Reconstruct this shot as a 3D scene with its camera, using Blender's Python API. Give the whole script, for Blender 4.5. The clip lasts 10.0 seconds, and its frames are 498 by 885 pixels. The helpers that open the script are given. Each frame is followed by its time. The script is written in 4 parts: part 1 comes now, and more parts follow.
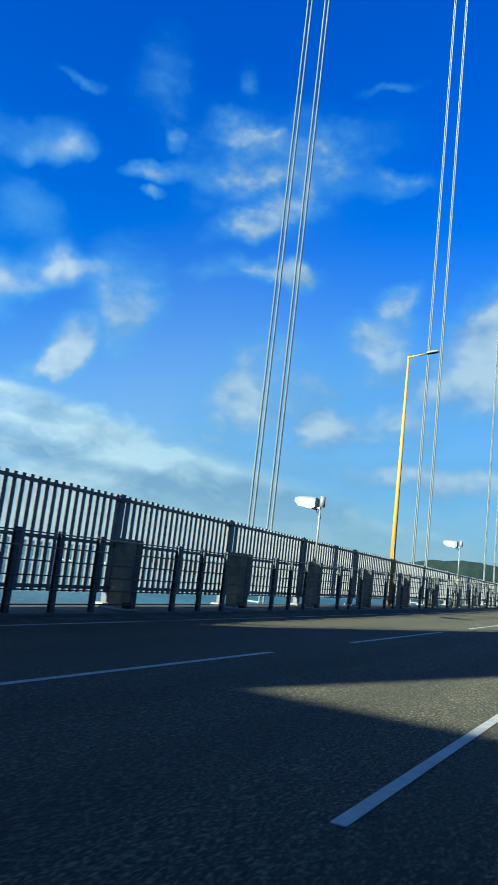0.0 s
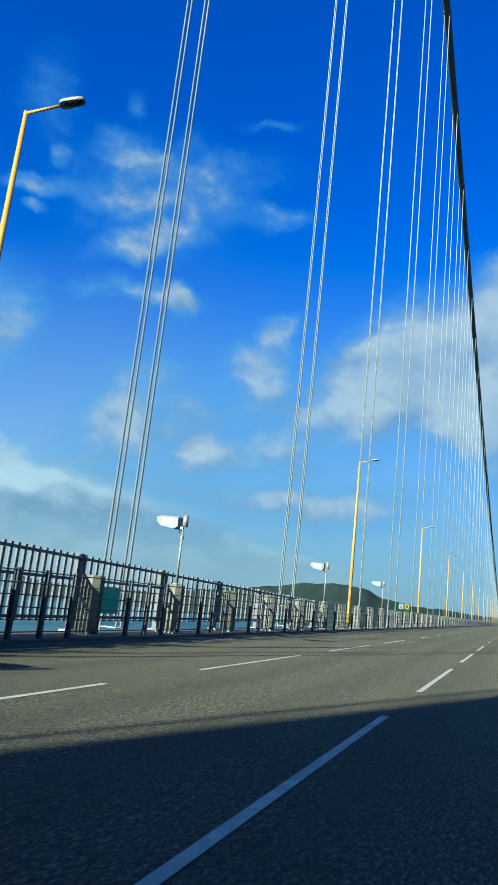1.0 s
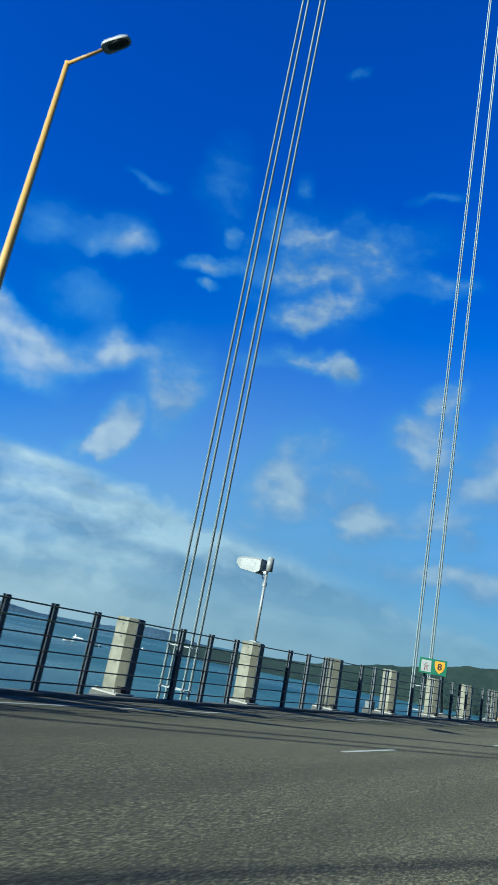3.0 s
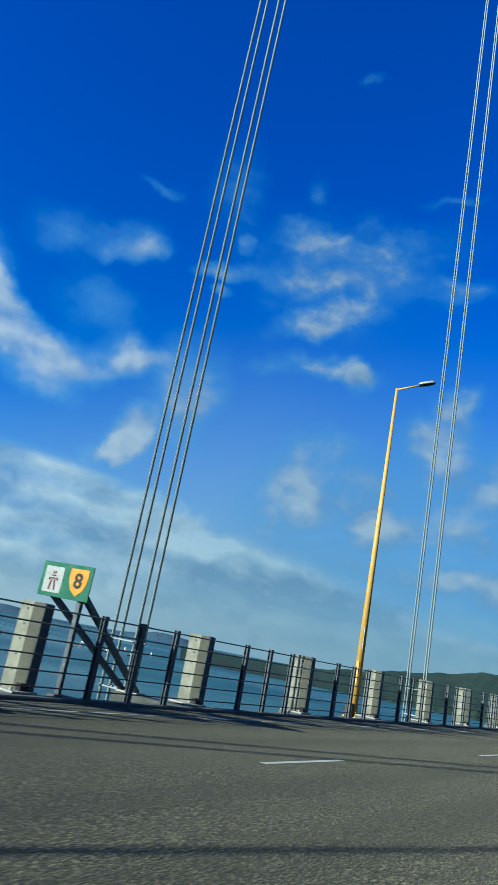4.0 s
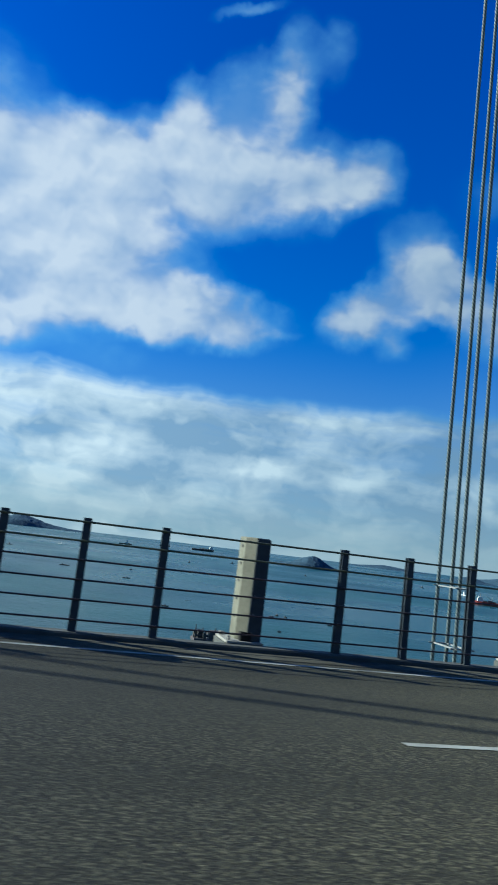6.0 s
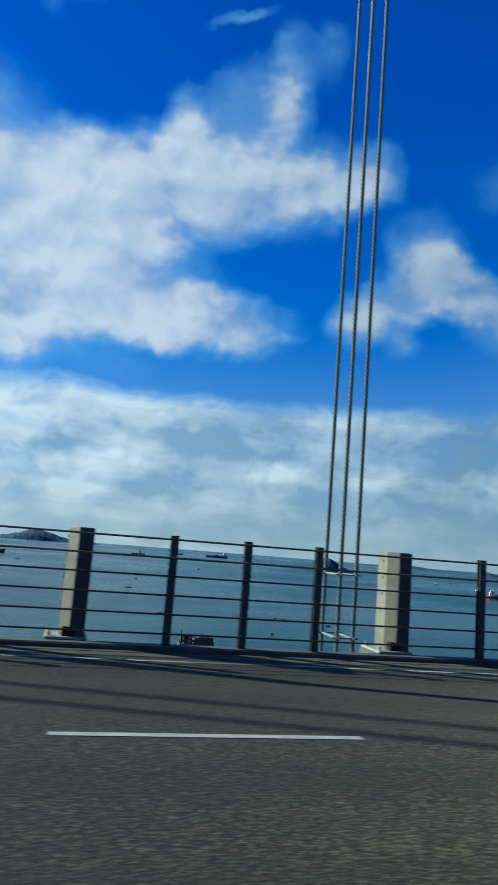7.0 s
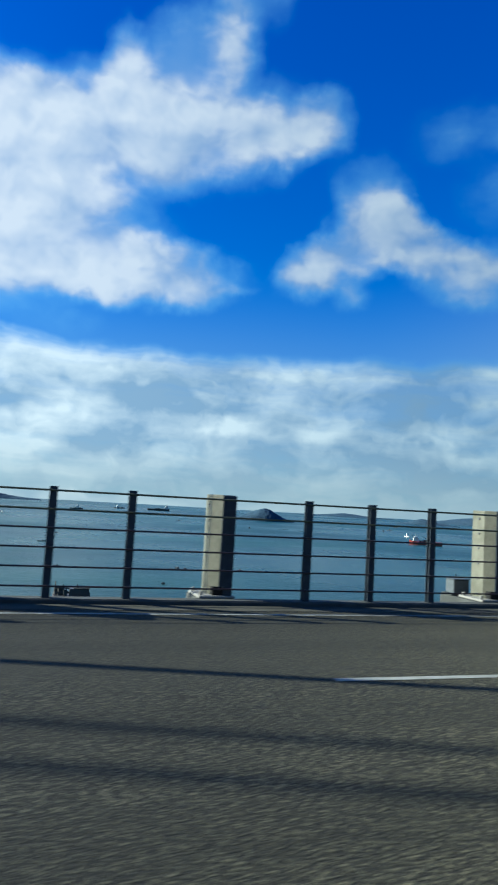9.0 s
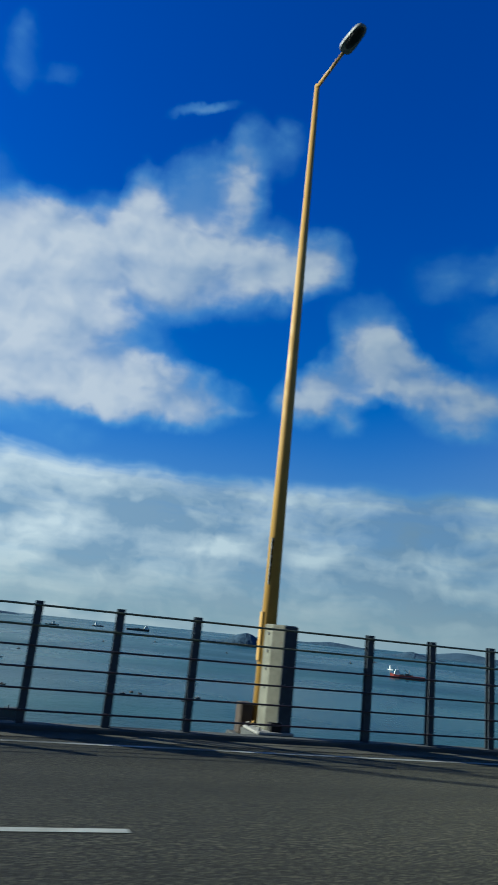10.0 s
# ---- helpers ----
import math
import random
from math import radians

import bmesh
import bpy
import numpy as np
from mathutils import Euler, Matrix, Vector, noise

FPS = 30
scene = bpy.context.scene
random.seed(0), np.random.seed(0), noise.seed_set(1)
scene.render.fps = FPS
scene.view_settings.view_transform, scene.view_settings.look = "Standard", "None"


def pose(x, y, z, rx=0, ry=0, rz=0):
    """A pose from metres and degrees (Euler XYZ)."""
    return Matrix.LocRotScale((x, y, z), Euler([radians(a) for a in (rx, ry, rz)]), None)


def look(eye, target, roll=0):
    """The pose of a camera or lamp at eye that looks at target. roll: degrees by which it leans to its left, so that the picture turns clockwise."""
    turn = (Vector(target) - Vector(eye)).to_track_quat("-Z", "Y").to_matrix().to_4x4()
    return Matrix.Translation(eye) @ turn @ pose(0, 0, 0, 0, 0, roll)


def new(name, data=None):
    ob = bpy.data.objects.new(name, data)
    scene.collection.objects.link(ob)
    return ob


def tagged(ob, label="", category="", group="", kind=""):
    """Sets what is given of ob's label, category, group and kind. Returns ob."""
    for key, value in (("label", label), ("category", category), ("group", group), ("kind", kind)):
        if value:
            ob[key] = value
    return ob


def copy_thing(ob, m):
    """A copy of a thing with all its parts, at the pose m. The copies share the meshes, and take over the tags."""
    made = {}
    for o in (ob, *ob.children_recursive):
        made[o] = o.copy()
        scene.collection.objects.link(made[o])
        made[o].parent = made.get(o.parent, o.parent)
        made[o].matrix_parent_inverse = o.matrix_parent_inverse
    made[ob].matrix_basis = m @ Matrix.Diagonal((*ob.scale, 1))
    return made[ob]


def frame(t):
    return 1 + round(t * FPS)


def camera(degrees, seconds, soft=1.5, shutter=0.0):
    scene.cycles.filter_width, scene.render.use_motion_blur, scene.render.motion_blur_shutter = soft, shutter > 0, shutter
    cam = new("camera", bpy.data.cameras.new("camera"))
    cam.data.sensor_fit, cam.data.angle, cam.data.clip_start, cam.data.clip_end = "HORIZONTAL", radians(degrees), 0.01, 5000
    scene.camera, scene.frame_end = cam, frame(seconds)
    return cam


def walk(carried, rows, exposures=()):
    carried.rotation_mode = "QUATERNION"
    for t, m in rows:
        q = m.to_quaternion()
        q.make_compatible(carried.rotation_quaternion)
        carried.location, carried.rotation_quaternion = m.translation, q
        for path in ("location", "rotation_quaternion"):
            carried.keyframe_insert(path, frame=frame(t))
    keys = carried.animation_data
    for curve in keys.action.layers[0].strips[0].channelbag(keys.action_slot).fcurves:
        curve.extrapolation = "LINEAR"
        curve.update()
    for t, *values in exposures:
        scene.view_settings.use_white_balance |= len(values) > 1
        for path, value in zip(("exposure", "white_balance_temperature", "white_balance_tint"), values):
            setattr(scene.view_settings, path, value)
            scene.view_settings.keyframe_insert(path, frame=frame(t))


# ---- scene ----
# Suspension bridge over a harbour. x runs along the deck, y outwards to the parapet, z up from the lane line.
EYE = 1.30            # height of the eye over the lane line
BAY = 4.5             # spacing of the big parapet posts
FALL = 0.045          # crossfall of the carriageway
LEVEL = 7.3           # where the crossfall ends
SEA = -56.0

cam = camera(39.25, 10.0, soft=1.5, shutter=0.05)
ROWS = (
    (0.0, -29.19, 0.03, -59.64, 9.33, -6.58),
    (0.2, -25.87, 0.13, -62.10, 9.59, -5.30),
    (0.5, -19.87, -0.02, -67.68, 10.48, -6.28),
    (1.0, -10.25, -0.03, -69.68, 12.35, -6.10),
    (1.5, -0.44, -0.00, -69.11, 12.95, -6.25),
    (2.0, 9.58, 0.03, -67.15, 13.22, -6.70),
    (2.5, 19.66, 0.02, -63.42, 15.85, -9.14),
    (2.7, 23.87, -0.04, -57.85, 15.97, -9.90),
    (3.8, 46.65, -0.05, -56.53, 16.32, -10.88),
    (4.0, 50.84, -0.01, -55.94, 16.41, -10.63),
    (4.5, 61.06, 0.10, -55.34, 15.84, -10.72),
    (4.8, 67.48, -0.07, -54.88, 15.48, -10.62),
    (5.0, 71.20, 0.00, -49.98, 14.02, -11.93),
    (5.2, 75.45, -0.01, -39.63, 10.46, -12.23),
    (5.5, 81.46, -0.02, -26.98, 13.11, -6.37),
    (5.7, 85.60, 0.07, -19.60, 13.21, -5.82),
    (6.0, 91.94, 0.08, -15.40, 8.18, -6.95),
    (6.2, 95.94, -0.06, -12.35, 4.97, -7.93),
    (7.3, 118.99, -0.03, -14.59, 9.19, -3.22),
    (7.5, 123.31, 0.11, -14.49, 4.31, -3.46),
    (8.0, 133.85, 0.04, -14.88, -1.79, -6.59),
    (8.2, 137.90, -0.12, -14.44, -2.57, -5.97),
    (8.5, 144.51, 0.09, -10.73, -5.55, -7.63),
    (8.7, 148.37, -0.03, -14.18, -7.62, -6.97),
    (9.0, 154.95, -0.06, -17.89, 4.89, -3.30),
    (9.2, 159.16, -0.05, -17.37, 8.10, -3.64),
    (9.5, 165.56, -0.05, -15.78, 11.32, -3.80),
    (9.7, 170.07, 0.09, -16.49, 12.11, -4.51),
    (10.0, 176.43, 0.08, -18.85, 14.85, -5.74),
)
EXPOSURES = [(t, stops, 5850 - 300 * min(max(t - 1.5, 0), 1) + 50 * max(t - 5, 0), 1.0 + 0.5 * max(t - 5, 0)) for t, stops in ((0.0, 1.70), (1.0, 1.60), (2.5, 1.45), (4.0, 1.27), (4.8, 1.33), (5.5, 1.47), (6.2, 0.99), (7.5, 1.08), (8.2, 1.13), (9.0, 1.27), (9.5, 1.11), (10.0, 0.88))]
walk(cam, [(t, pose(x, y, EYE, 90 + pitch, roll, yaw)) for t, x, y, yaw, pitch, roll in ROWS], EXPOSURES)

# ---- world, sun ----
SUN_BEARING, SUN_HEIGHT = 291.8, 23.0        # degrees clockwise from +y, and over the horizon
sun = new("sun", bpy.data.lights.new("sun", "SUN"))
sun.data.energy, sun.data.angle, sun.data.color = 5.0, radians(0.53), (0.97, 0.93, 0.74)
_b, _e = radians(SUN_BEARING), radians(SUN_HEIGHT)
sun.matrix_world = look((0, 0, 60), Vector((0, 0, 60)) - Vector((math.sin(_b) * math.cos(_e), math.cos(_b) * math.cos(_e), math.sin(_e))))

world = bpy.data.worlds.new("sky")
scene.world = world
world.use_nodes = True
wt = world.node_tree
wt.nodes.clear()


class Net:
    """Short hand for building node trees."""

    def __init__(self, tree):
        self.tree = tree

    def add(self, kind, **sets):
        n = self.tree.nodes.new(kind)
        for key, value in sets.items():
            setattr(n, key, value)
        return n

    def put(self, socket, value):
        if isinstance(value, bpy.types.NodeSocket):
            self.tree.links.new(value, socket)
        elif value is not None:
            socket.default_value = value

    def math(self, op, a, b=None, c=None, clamp=False):
        n = self.add("ShaderNodeMath", operation=op, use_clamp=clamp)
        for socket, value in zip(n.inputs, (a, b, c)):
            self.put(socket, value)
        return n.outputs[0]

    def vec(self, op, a, b=None, scale=None):
        n = self.add("ShaderNodeVectorMath", operation=op)
        self.put(n.inputs[0], a)
        self.put(n.inputs[1], b)
        if scale is not None:
            self.put(n.inputs["Scale"], scale)
        return n.outputs["Value"] if op in ("LENGTH", "DOT_PRODUCT") else n.outputs[0]

    def ramp(self, value, a, b, c=0.0, d=1.0, smooth=True):
        n = self.add("ShaderNodeMapRange", interpolation_type="SMOOTHSTEP" if smooth else "LINEAR")
        for socket, v in zip(n.inputs, (value, a, b, c, d)):
            self.put(socket, v)
        return n.outputs[0]

    def noise(self, coords, scale, detail=4.0, rough=0.55, colour=False):
        n = self.add("ShaderNodeTexNoise")
        self.put(n.inputs["Vector"], coords)
        n.inputs["Scale"].default_value, n.inputs["Detail"].default_value, n.inputs["Roughness"].default_value = scale, detail, rough
        return n.outputs["Color" if colour else "Fac"]

    def mix(self, fac, a, b, blend="MIX"):
        n = self.add("ShaderNodeMix", data_type="RGBA", blend_type=blend)
        self.put(n.inputs[0], fac)
        self.put(n.inputs[6], a)
        self.put(n.inputs[7], b)
        return n.outputs[2]


sky = Net(wt)
ray_dir = sky.add("ShaderNodeTexCoord").outputs["Generated"]
split = sky.add("ShaderNodeSeparateXYZ")
sky.put(split.inputs[0], ray_dir)
lift = sky.math("MAXIMUM", split.outputs[2], 0.015)
join = sky.add("ShaderNodeCombineXYZ")
for i, s in enumerate((split.outputs[0], split.outputs[1], lift)):
    sky.put(join.inputs[i], s)
air = sky.add("ShaderNodeTexSky", sky_type="NISHITA", sun_disc=False)
air.sun_elevation, air.sun_rotation = radians(SUN_HEIGHT), radians(SUN_BEARING)
air.air_density, air.dust_density, air.ozone_density, air.altitude = 1.0, 0.6, 3.0, 60
sky.put(air.inputs[0], join.outputs[0])
rise = sky.add("ShaderNodeMapRange", interpolation_type="SMOOTHSTEP")
sky.put(rise.inputs[0], split.outputs[2])
rise.inputs[1].default_value, rise.inputs[2].default_value = 0.14, 0.68
blue = sky.mix(1.0, air.outputs[0], sky.mix(rise.outputs[0], (0.060, 0.650, 1.330, 1), (0.015, 0.505, 1.530, 1)), "MULTIPLY")

# bearing and height in degrees, bent by drifting air
bearing = sky.math("MULTIPLY", sky.math("ARCTAN2", split.outputs[0], split.outputs[1]), 57.29578)
height = sky.math("MULTIPLY", sky.math("ARCSINE", split.outputs[2]), 57.29578)
place = sky.add("ShaderNodeCombineXYZ")
sky.put(place.inputs[0], bearing)
sky.put(place.inputs[1], height)
bend = sky.vec("SUBTRACT", sky.noise(ray_dir, 13.0, 3.0, 0.48, colour=True), (0.5, 0.5, 0.5))
curl = sky.vec("SUBTRACT", sky.noise(ray_dir, 36.0, 3.0, 0.5, colour=True), (0.5, 0.5, 0.5))
bent = sky.vec("ADD", sky.vec("ADD", place.outputs[0], sky.vec("SCALE", bend, scale=2.3)), sky.vec("SCALE", curl, scale=1.15))
calm = sky.vec("ADD", place.outputs[0], sky.vec("SCALE", bend, scale=1.6))
cover = [None]


def cloud(b, e, w, h, tilt, much, heap=cover):
    """A tuft of cloud round a bearing and height, w by h degrees to each side, leaning by tilt."""
    c, n, u, v = math.cos(radians(tilt)), math.sin(radians(tilt)), 1 / (w * 2.0), 1 / (h * 2.1)
    across = sky.math("ADD", sky.vec("DOT_PRODUCT", bent, (c * u, n * u, 0)), -(b * c + e * n) * u)
    up = sky.math("ADD", sky.vec("DOT_PRODUCT", bent, (-n * v, c * v, 0)), (b * n - e * c) * v)
    far = sky.math("MULTIPLY_ADD", across, across, sky.math("MULTIPLY", up, up))
    k = sky.math("SUBTRACT", 1.0, far, clamp=True)
    d = sky.math("MULTIPLY", sky.math("MULTIPLY", k, k), much)
    heap[0] = d if heap[0] is None else sky.math("ADD", d, heap[0])


cloud(2.1, 27.2, 8.9, 2.9, 9, 2.60)
cloud(13.3, 28.2, 6.5, 2.3, 10, 1.85)
cloud(22.1, 29.5, 1.7, 1.6, 3, 1.45)
cloud(17.9, 28.7, 2.3, 1.4, 5, 1.30)
cloud(5.5, 32.5, 1.2, 1.8, 11, 1.80)
cloud(10.5, 33.3, 3.1, 2.2, 8, 1.35)
cloud(14.8, 35.7, 1.5, 2.4, 6, 1.40)
cloud(17.7, 37.7, 1.3, 1.4, 5, 0.55)
cloud(9.6, 39.5, 2.2, 0.3, 11, 0.70)
cloud(-2.7, 29.6, 2.7, 0.7, 15, 1.00)
cloud(-4.2, 23.6, 5.2, 4.1, 14, 2.60)
cloud(0.6, 19.9, 5.8, 2.7, 4, 2.30)
cloud(6.1, 17.8, 6.5, 1.7, -0, 2.10)
cloud(11.5, 16.7, 2.7, 1.0, -2, 1.60)
cloud(15.4, 16.9, 1.6, 0.3, 11, 0.50)
cloud(0.4, 13.6, 3.0, 0.9, 2, 0.40)
cloud(-9.2, 23.1, 4.9, 6.0, 16, 2.20)
cloud(-7.0, 16.5, 4.4, 2.5, 5, 2.00)
cloud(-7.1, 39.6, 1.2, 1.5, 17, 0.50)
cloud(-3.6, 39.3, 1.1, 0.5, 15, 0.40)
cloud(21.9, 19.0, 2.0, 1.4, 33, 1.50)
cloud(25.6, 20.8, 3.0, 1.7, 26, 2.0)
cloud(29.5, 21.5, 2.2, 1.4, -41, 2.20)
cloud(33.3, 18.9, 3.2, 1.5, -23, 2.00)
cloud(36.7, 19.3, 1.9, 1.2, -0, 1.10)
cloud(26.8, 24.3, 2.0, 2.2, 30, 1.30)
cloud(25.5, 17.0, 1.2, 0.8, 4, 0.70)
cloud(40.4, 20.7, 1.7, 1.3, 21, 0.90)
cloud(33.6, 28.4, 2.7, 1.5, 2, 0.45)
cloud(38.7, 29.3, 2.3, 1.3, 13, 0.60)
cloud(37.9, 23.7, 2.9, 1.6, -8, 0.40)
cloud(42.8, 14.6, 1.3, 1.6, -25, 4.50)
cloud(40.7, 12.7, 1.2, 0.7, 20, 1.10)
cloud(40.8, 34.1, 1.6, 0.3, 2, 0.50)
cloud(46.8, 19.6, 2.4, 2.9, 9, 0.85)
cloud(46.7, 16.0, 1.7, 1.5, 10, 0.45)
cloud(47.3, 35.7, 1.8, 2.2, 5, 0.40)
cloud(59.9, 32.5, 3.0, 0.7, -3, 0.55)
cloud(54.9, 33.1, 2.4, 0.7, -6, 0.50)
cloud(56.3, 26.6, 2.9, 0.8, 18, 1.10)
cloud(59.8, 27.9, 2.4, 0.6, 1, 0.80)
cloud(49.0, 31.7, 0.6, 0.6, 9, 0.70)
cloud(47.8, 29.1, 1.9, 0.5, 10, 0.80)
cloud(47.6, 27.6, 0.7, 0.3, 10, 0.70)
cloud(63.4, 30.3, 2.6, 0.9, 3, 0.70)
cloud(53.2, 29.3, 2.3, 0.7, -5, 0.60)
cloud(57.8, 30.3, 2.7, 0.7, 10, 0.85)
cloud(57.9, 30.6, 6.3, 3.0, 1, 0.66)
cloud(54.7, 36.6, 0.8, 0.9, 5, 0.35)
cloud(59.7, 23.0, 2.6, 0.7, -4, 1.00)
cloud(54.6, 23.0, 2.7, 0.6, 13, 0.45)
cloud(61.7, 22.4, 0.9, 0.8, 6, 0.90)
cloud(59.3, 17.1, 2.1, 1.1, 8, 0.65)
cloud(57.1, 13.5, 1.6, 2.7, 10, 0.65)
cloud(64.5, 10.9, 1.7, 1.0, 9, 1.40)
cloud(56.9, 5.1, 0.8, 0.3, 1, 0.70)
cloud(68.3, 19.0, 2.3, 1.2, 21, 1.60)
cloud(69.9, 21.7, 1.5, 0.8, 20, 1.20)
cloud(73.3, 10.4, 1.4, 0.7, 22, 0.90)
cloud(67.6, 36.7, 2.0, 0.3, 4, 0.45)
cloud(58.1, 44.9, 0.8, 0.3, 7, 0.45)
cloud(39.5, 28.7, 2.5, 0.7, 22, 0.75)
cloud(38.6, 24.5, 2.0, 1.0, 3, 0.60)
cloud(41.4, 19.8, 2.2, 0.8, 26, 0.75)
cloud(70.2, 17.1, 3.0, 2.1, 7, 0.75)
cloud(65.9, 33.3, 3.6, 1.4, 5, 0.35)
cloud(69.0, 30.1, 2.3, 0.7, 5, 0.60)
cloud(65.5, 13.3, 5.7, 2.8, 8, 0.95)
cloud(75.3, 13.1, 4.0, 1.8, 6, 0.90)
cloud(60.3, 7.3, 5.5, 1.2, 9, 0.95)
cloud(81.8, 20.9, 4.9, 2.7, 23, 2.40)
cloud(77.4, 18.0, 3.0, 1.9, 13, 2.20)
cloud(85.1, 18.7, 3.0, 3.5, 1, 2.40)
cloud(81.2, 15.5, 5.4, 1.8, 3, 1.20)
cloud(88.8, 24.2, 2.6, 2.5, -2, 2.20)
cloud(88.9, 18.3, 3.3, 5.1, -0, 1.80)
cloud(56.4, 10.8, 2.8, 2.8, 10, 0.85)
cloud(69.7, 7.0, 6.8, 1.3, 8, 0.90)
cloud(78.0, 7.7, 4.3, 1.6, 7, 0.85)
cloud(67.2, 11.2, 3.3, 1.2, 8, 0.80)

# brighter heads and greyer hollows within the bank
glow = [None]
cloud(-0.6, 3.6, 2.2, 0.9, 8, 0.70, glow)
cloud(16.2, 6.1, 1.7, 0.6, 7, 0.75, glow)
cloud(23.6, 5.9, 1.4, 0.9, 20, 0.65, glow)
cloud(7.7, 4.8, 1.9, 0.9, 7, -0.40, glow)
cloud(16.2, 10.2, 2.4, 1.2, 6, -0.40, glow)
cloud(22.0, 11.0, 1.6, 1.2, 5, -0.30, glow)
cloud(1.9, 11.4, 3.8, 1.2, 17, 0.35, glow)
cloud(-5.7, 9.6, 5.1, 1.4, 19, 0.25, glow)
cloud(24.7, 11.9, 2.9, 0.8, 5, 0.30, glow)
cloud(-4.4, 1.5, 4.1, 0.6, 8, 0.30, glow)
cloud(4.3, 1.7, 5.7, 0.6, 7, 0.25, glow)
cloud(11.6, 7.9, 3.9, 1.0, 7, -0.25, glow)
cloud(28.4, 6.0, 4.2, 2.8, 6, -0.20, glow)
cloud(30.9, 11.7, 3.7, 1.2, -0, -0.70, glow)
cloud(9.1, 9.2, 2.9, 1.4, 4, -0.25, glow)
cloud(48.4, 8.0, 5.1, 1.6, 10, 0.35, glow)
cloud(51.0, 6.4, 2.8, 0.6, 9, 0.30, glow)
cloud(66.1, 10.6, 2.3, 1.3, 7, 0.50, glow)


def drift(across, up, shift=(0.0, 0.0), way=bent):
    """Coordinates for cloud texture, in degrees, so many to the unit, moved by shift."""
    m = sky.add("ShaderNodeMapping")
    m.inputs["Scale"].default_value = (across, up, 1)
    m.inputs["Location"].default_value = (shift[0] * across, shift[1] * up, 0)
    sky.put(m.inputs["Vector"], way)
    return m.outputs[0]


tuft = sky.noise(drift(0.15, 0.22, (17.0, 5.0), calm), 1.0, 3.0, 0.45)
tuft_sunward = sky.noise(drift(0.15, 0.22, (15.8, 6.0), calm), 1.0, 3.0, 0.45)
wisp = sky.noise(drift(0.16, 0.44, way=calm), 1.0, 4.0, 0.52)
strata = sky.noise(drift(0.036, 0.15, way=calm), 1.0, 3.5, 0.50)
strata_sunward = sky.noise(drift(0.036, 0.15, (-3.2, 1.8), calm), 1.0, 2.0, 0.45)
fleck = sky.noise(drift(0.45, 0.85, way=calm), 1.0, 3.0, 0.55)
billow = sky.noise(drift(0.10, 0.24, (7.0, 3.0), calm), 1.0, 5.0, 0.52)
billow_sunward = sky.noise(drift(0.10, 0.24, (5.2, 4.2), calm), 1.0, 3.0, 0.5)
layers = sky.noise(drift(0.024, 0.50, way=calm), 1.0, 4.0, 0.52)

# the bank of cloud over the horizon, lower and thinner up the harbour
bent_split = sky.add("ShaderNodeSeparateXYZ")
sky.put(bent_split.inputs[0], calm)
top = sky.math("SUBTRACT", 12.3, sky.math("MULTIPLY", sky.math("MAXIMUM", sky.math("SUBTRACT", bearing, 39.0), 0.0), 0.23))
under = sky.math("ADD", sky.math("SUBTRACT", top, bent_split.outputs[1]), sky.math("ADD", sky.math("MULTIPLY_ADD", strata, 3.0, -1.5), sky.math("MULTIPLY_ADD", layers, 1.4, -0.7)))
bank = sky.ramp(under, -0.3, 1.5)
thin = sky.ramp(bearing, 42.0, 72.0, 1.0, 0.6)
bank_d = sky.math("MULTIPLY", bank, sky.math("MULTIPLY", thin, sky.ramp(sky.math("ADD", strata, layers), 0.72, 1.06, 0.62, 1.0)))

# the tufts thin out to wisps: opacity from depth
grain = sky.ramp(sky.math("ADD", sky.math("MULTIPLY", tuft, 0.62), sky.math("MULTIPLY_ADD", wisp, 0.30, sky.math("MULTIPLY_ADD", sky.math("SUBTRACT", fleck, 0.5), sky.math("MULTIPLY", sky.ramp(bearing, 38.0, 52.0, 0.06, 0.36), sky.ramp(height, 16.0, 22.0, 0.15, 1.0)), 0.04))), 0.36, 0.62, 0.0, 1.0, False)
depth = sky.math("MULTIPLY", cover[0], sky.math("MULTIPLY_ADD", sky.math("MULTIPLY", grain, grain), 1.35, 0.62))
puff_d = sky.math("SUBTRACT", 1.0, sky.math("EXPONENT", sky.math("MULTIPLY", sky.math("POWER", depth, 1.3), -0.95)))

# broken cloud added over the unseen sky, to make the fill light less blue
over = sky.math("ADD", sky.math("MULTIPLY", split.outputs[0], 0.5), sky.math("MULTIPLY", split.outputs[1], 0.866))
unseen_cloud = sky.math("MULTIPLY", sky.ramp(over, 0.22, -0.10), sky.ramp(sky.noise(ray_dir, 2.6, 5.0, 0.55), 0.40, 0.60, 0.0, 0.80))
puff_d = sky.math("MAXIMUM", sky.math("MULTIPLY", puff_d, 0.93), unseen_cloud)
density = sky.math("MAXIMUM", puff_d, sky.math("MULTIPLY", bank_d, 0.93))

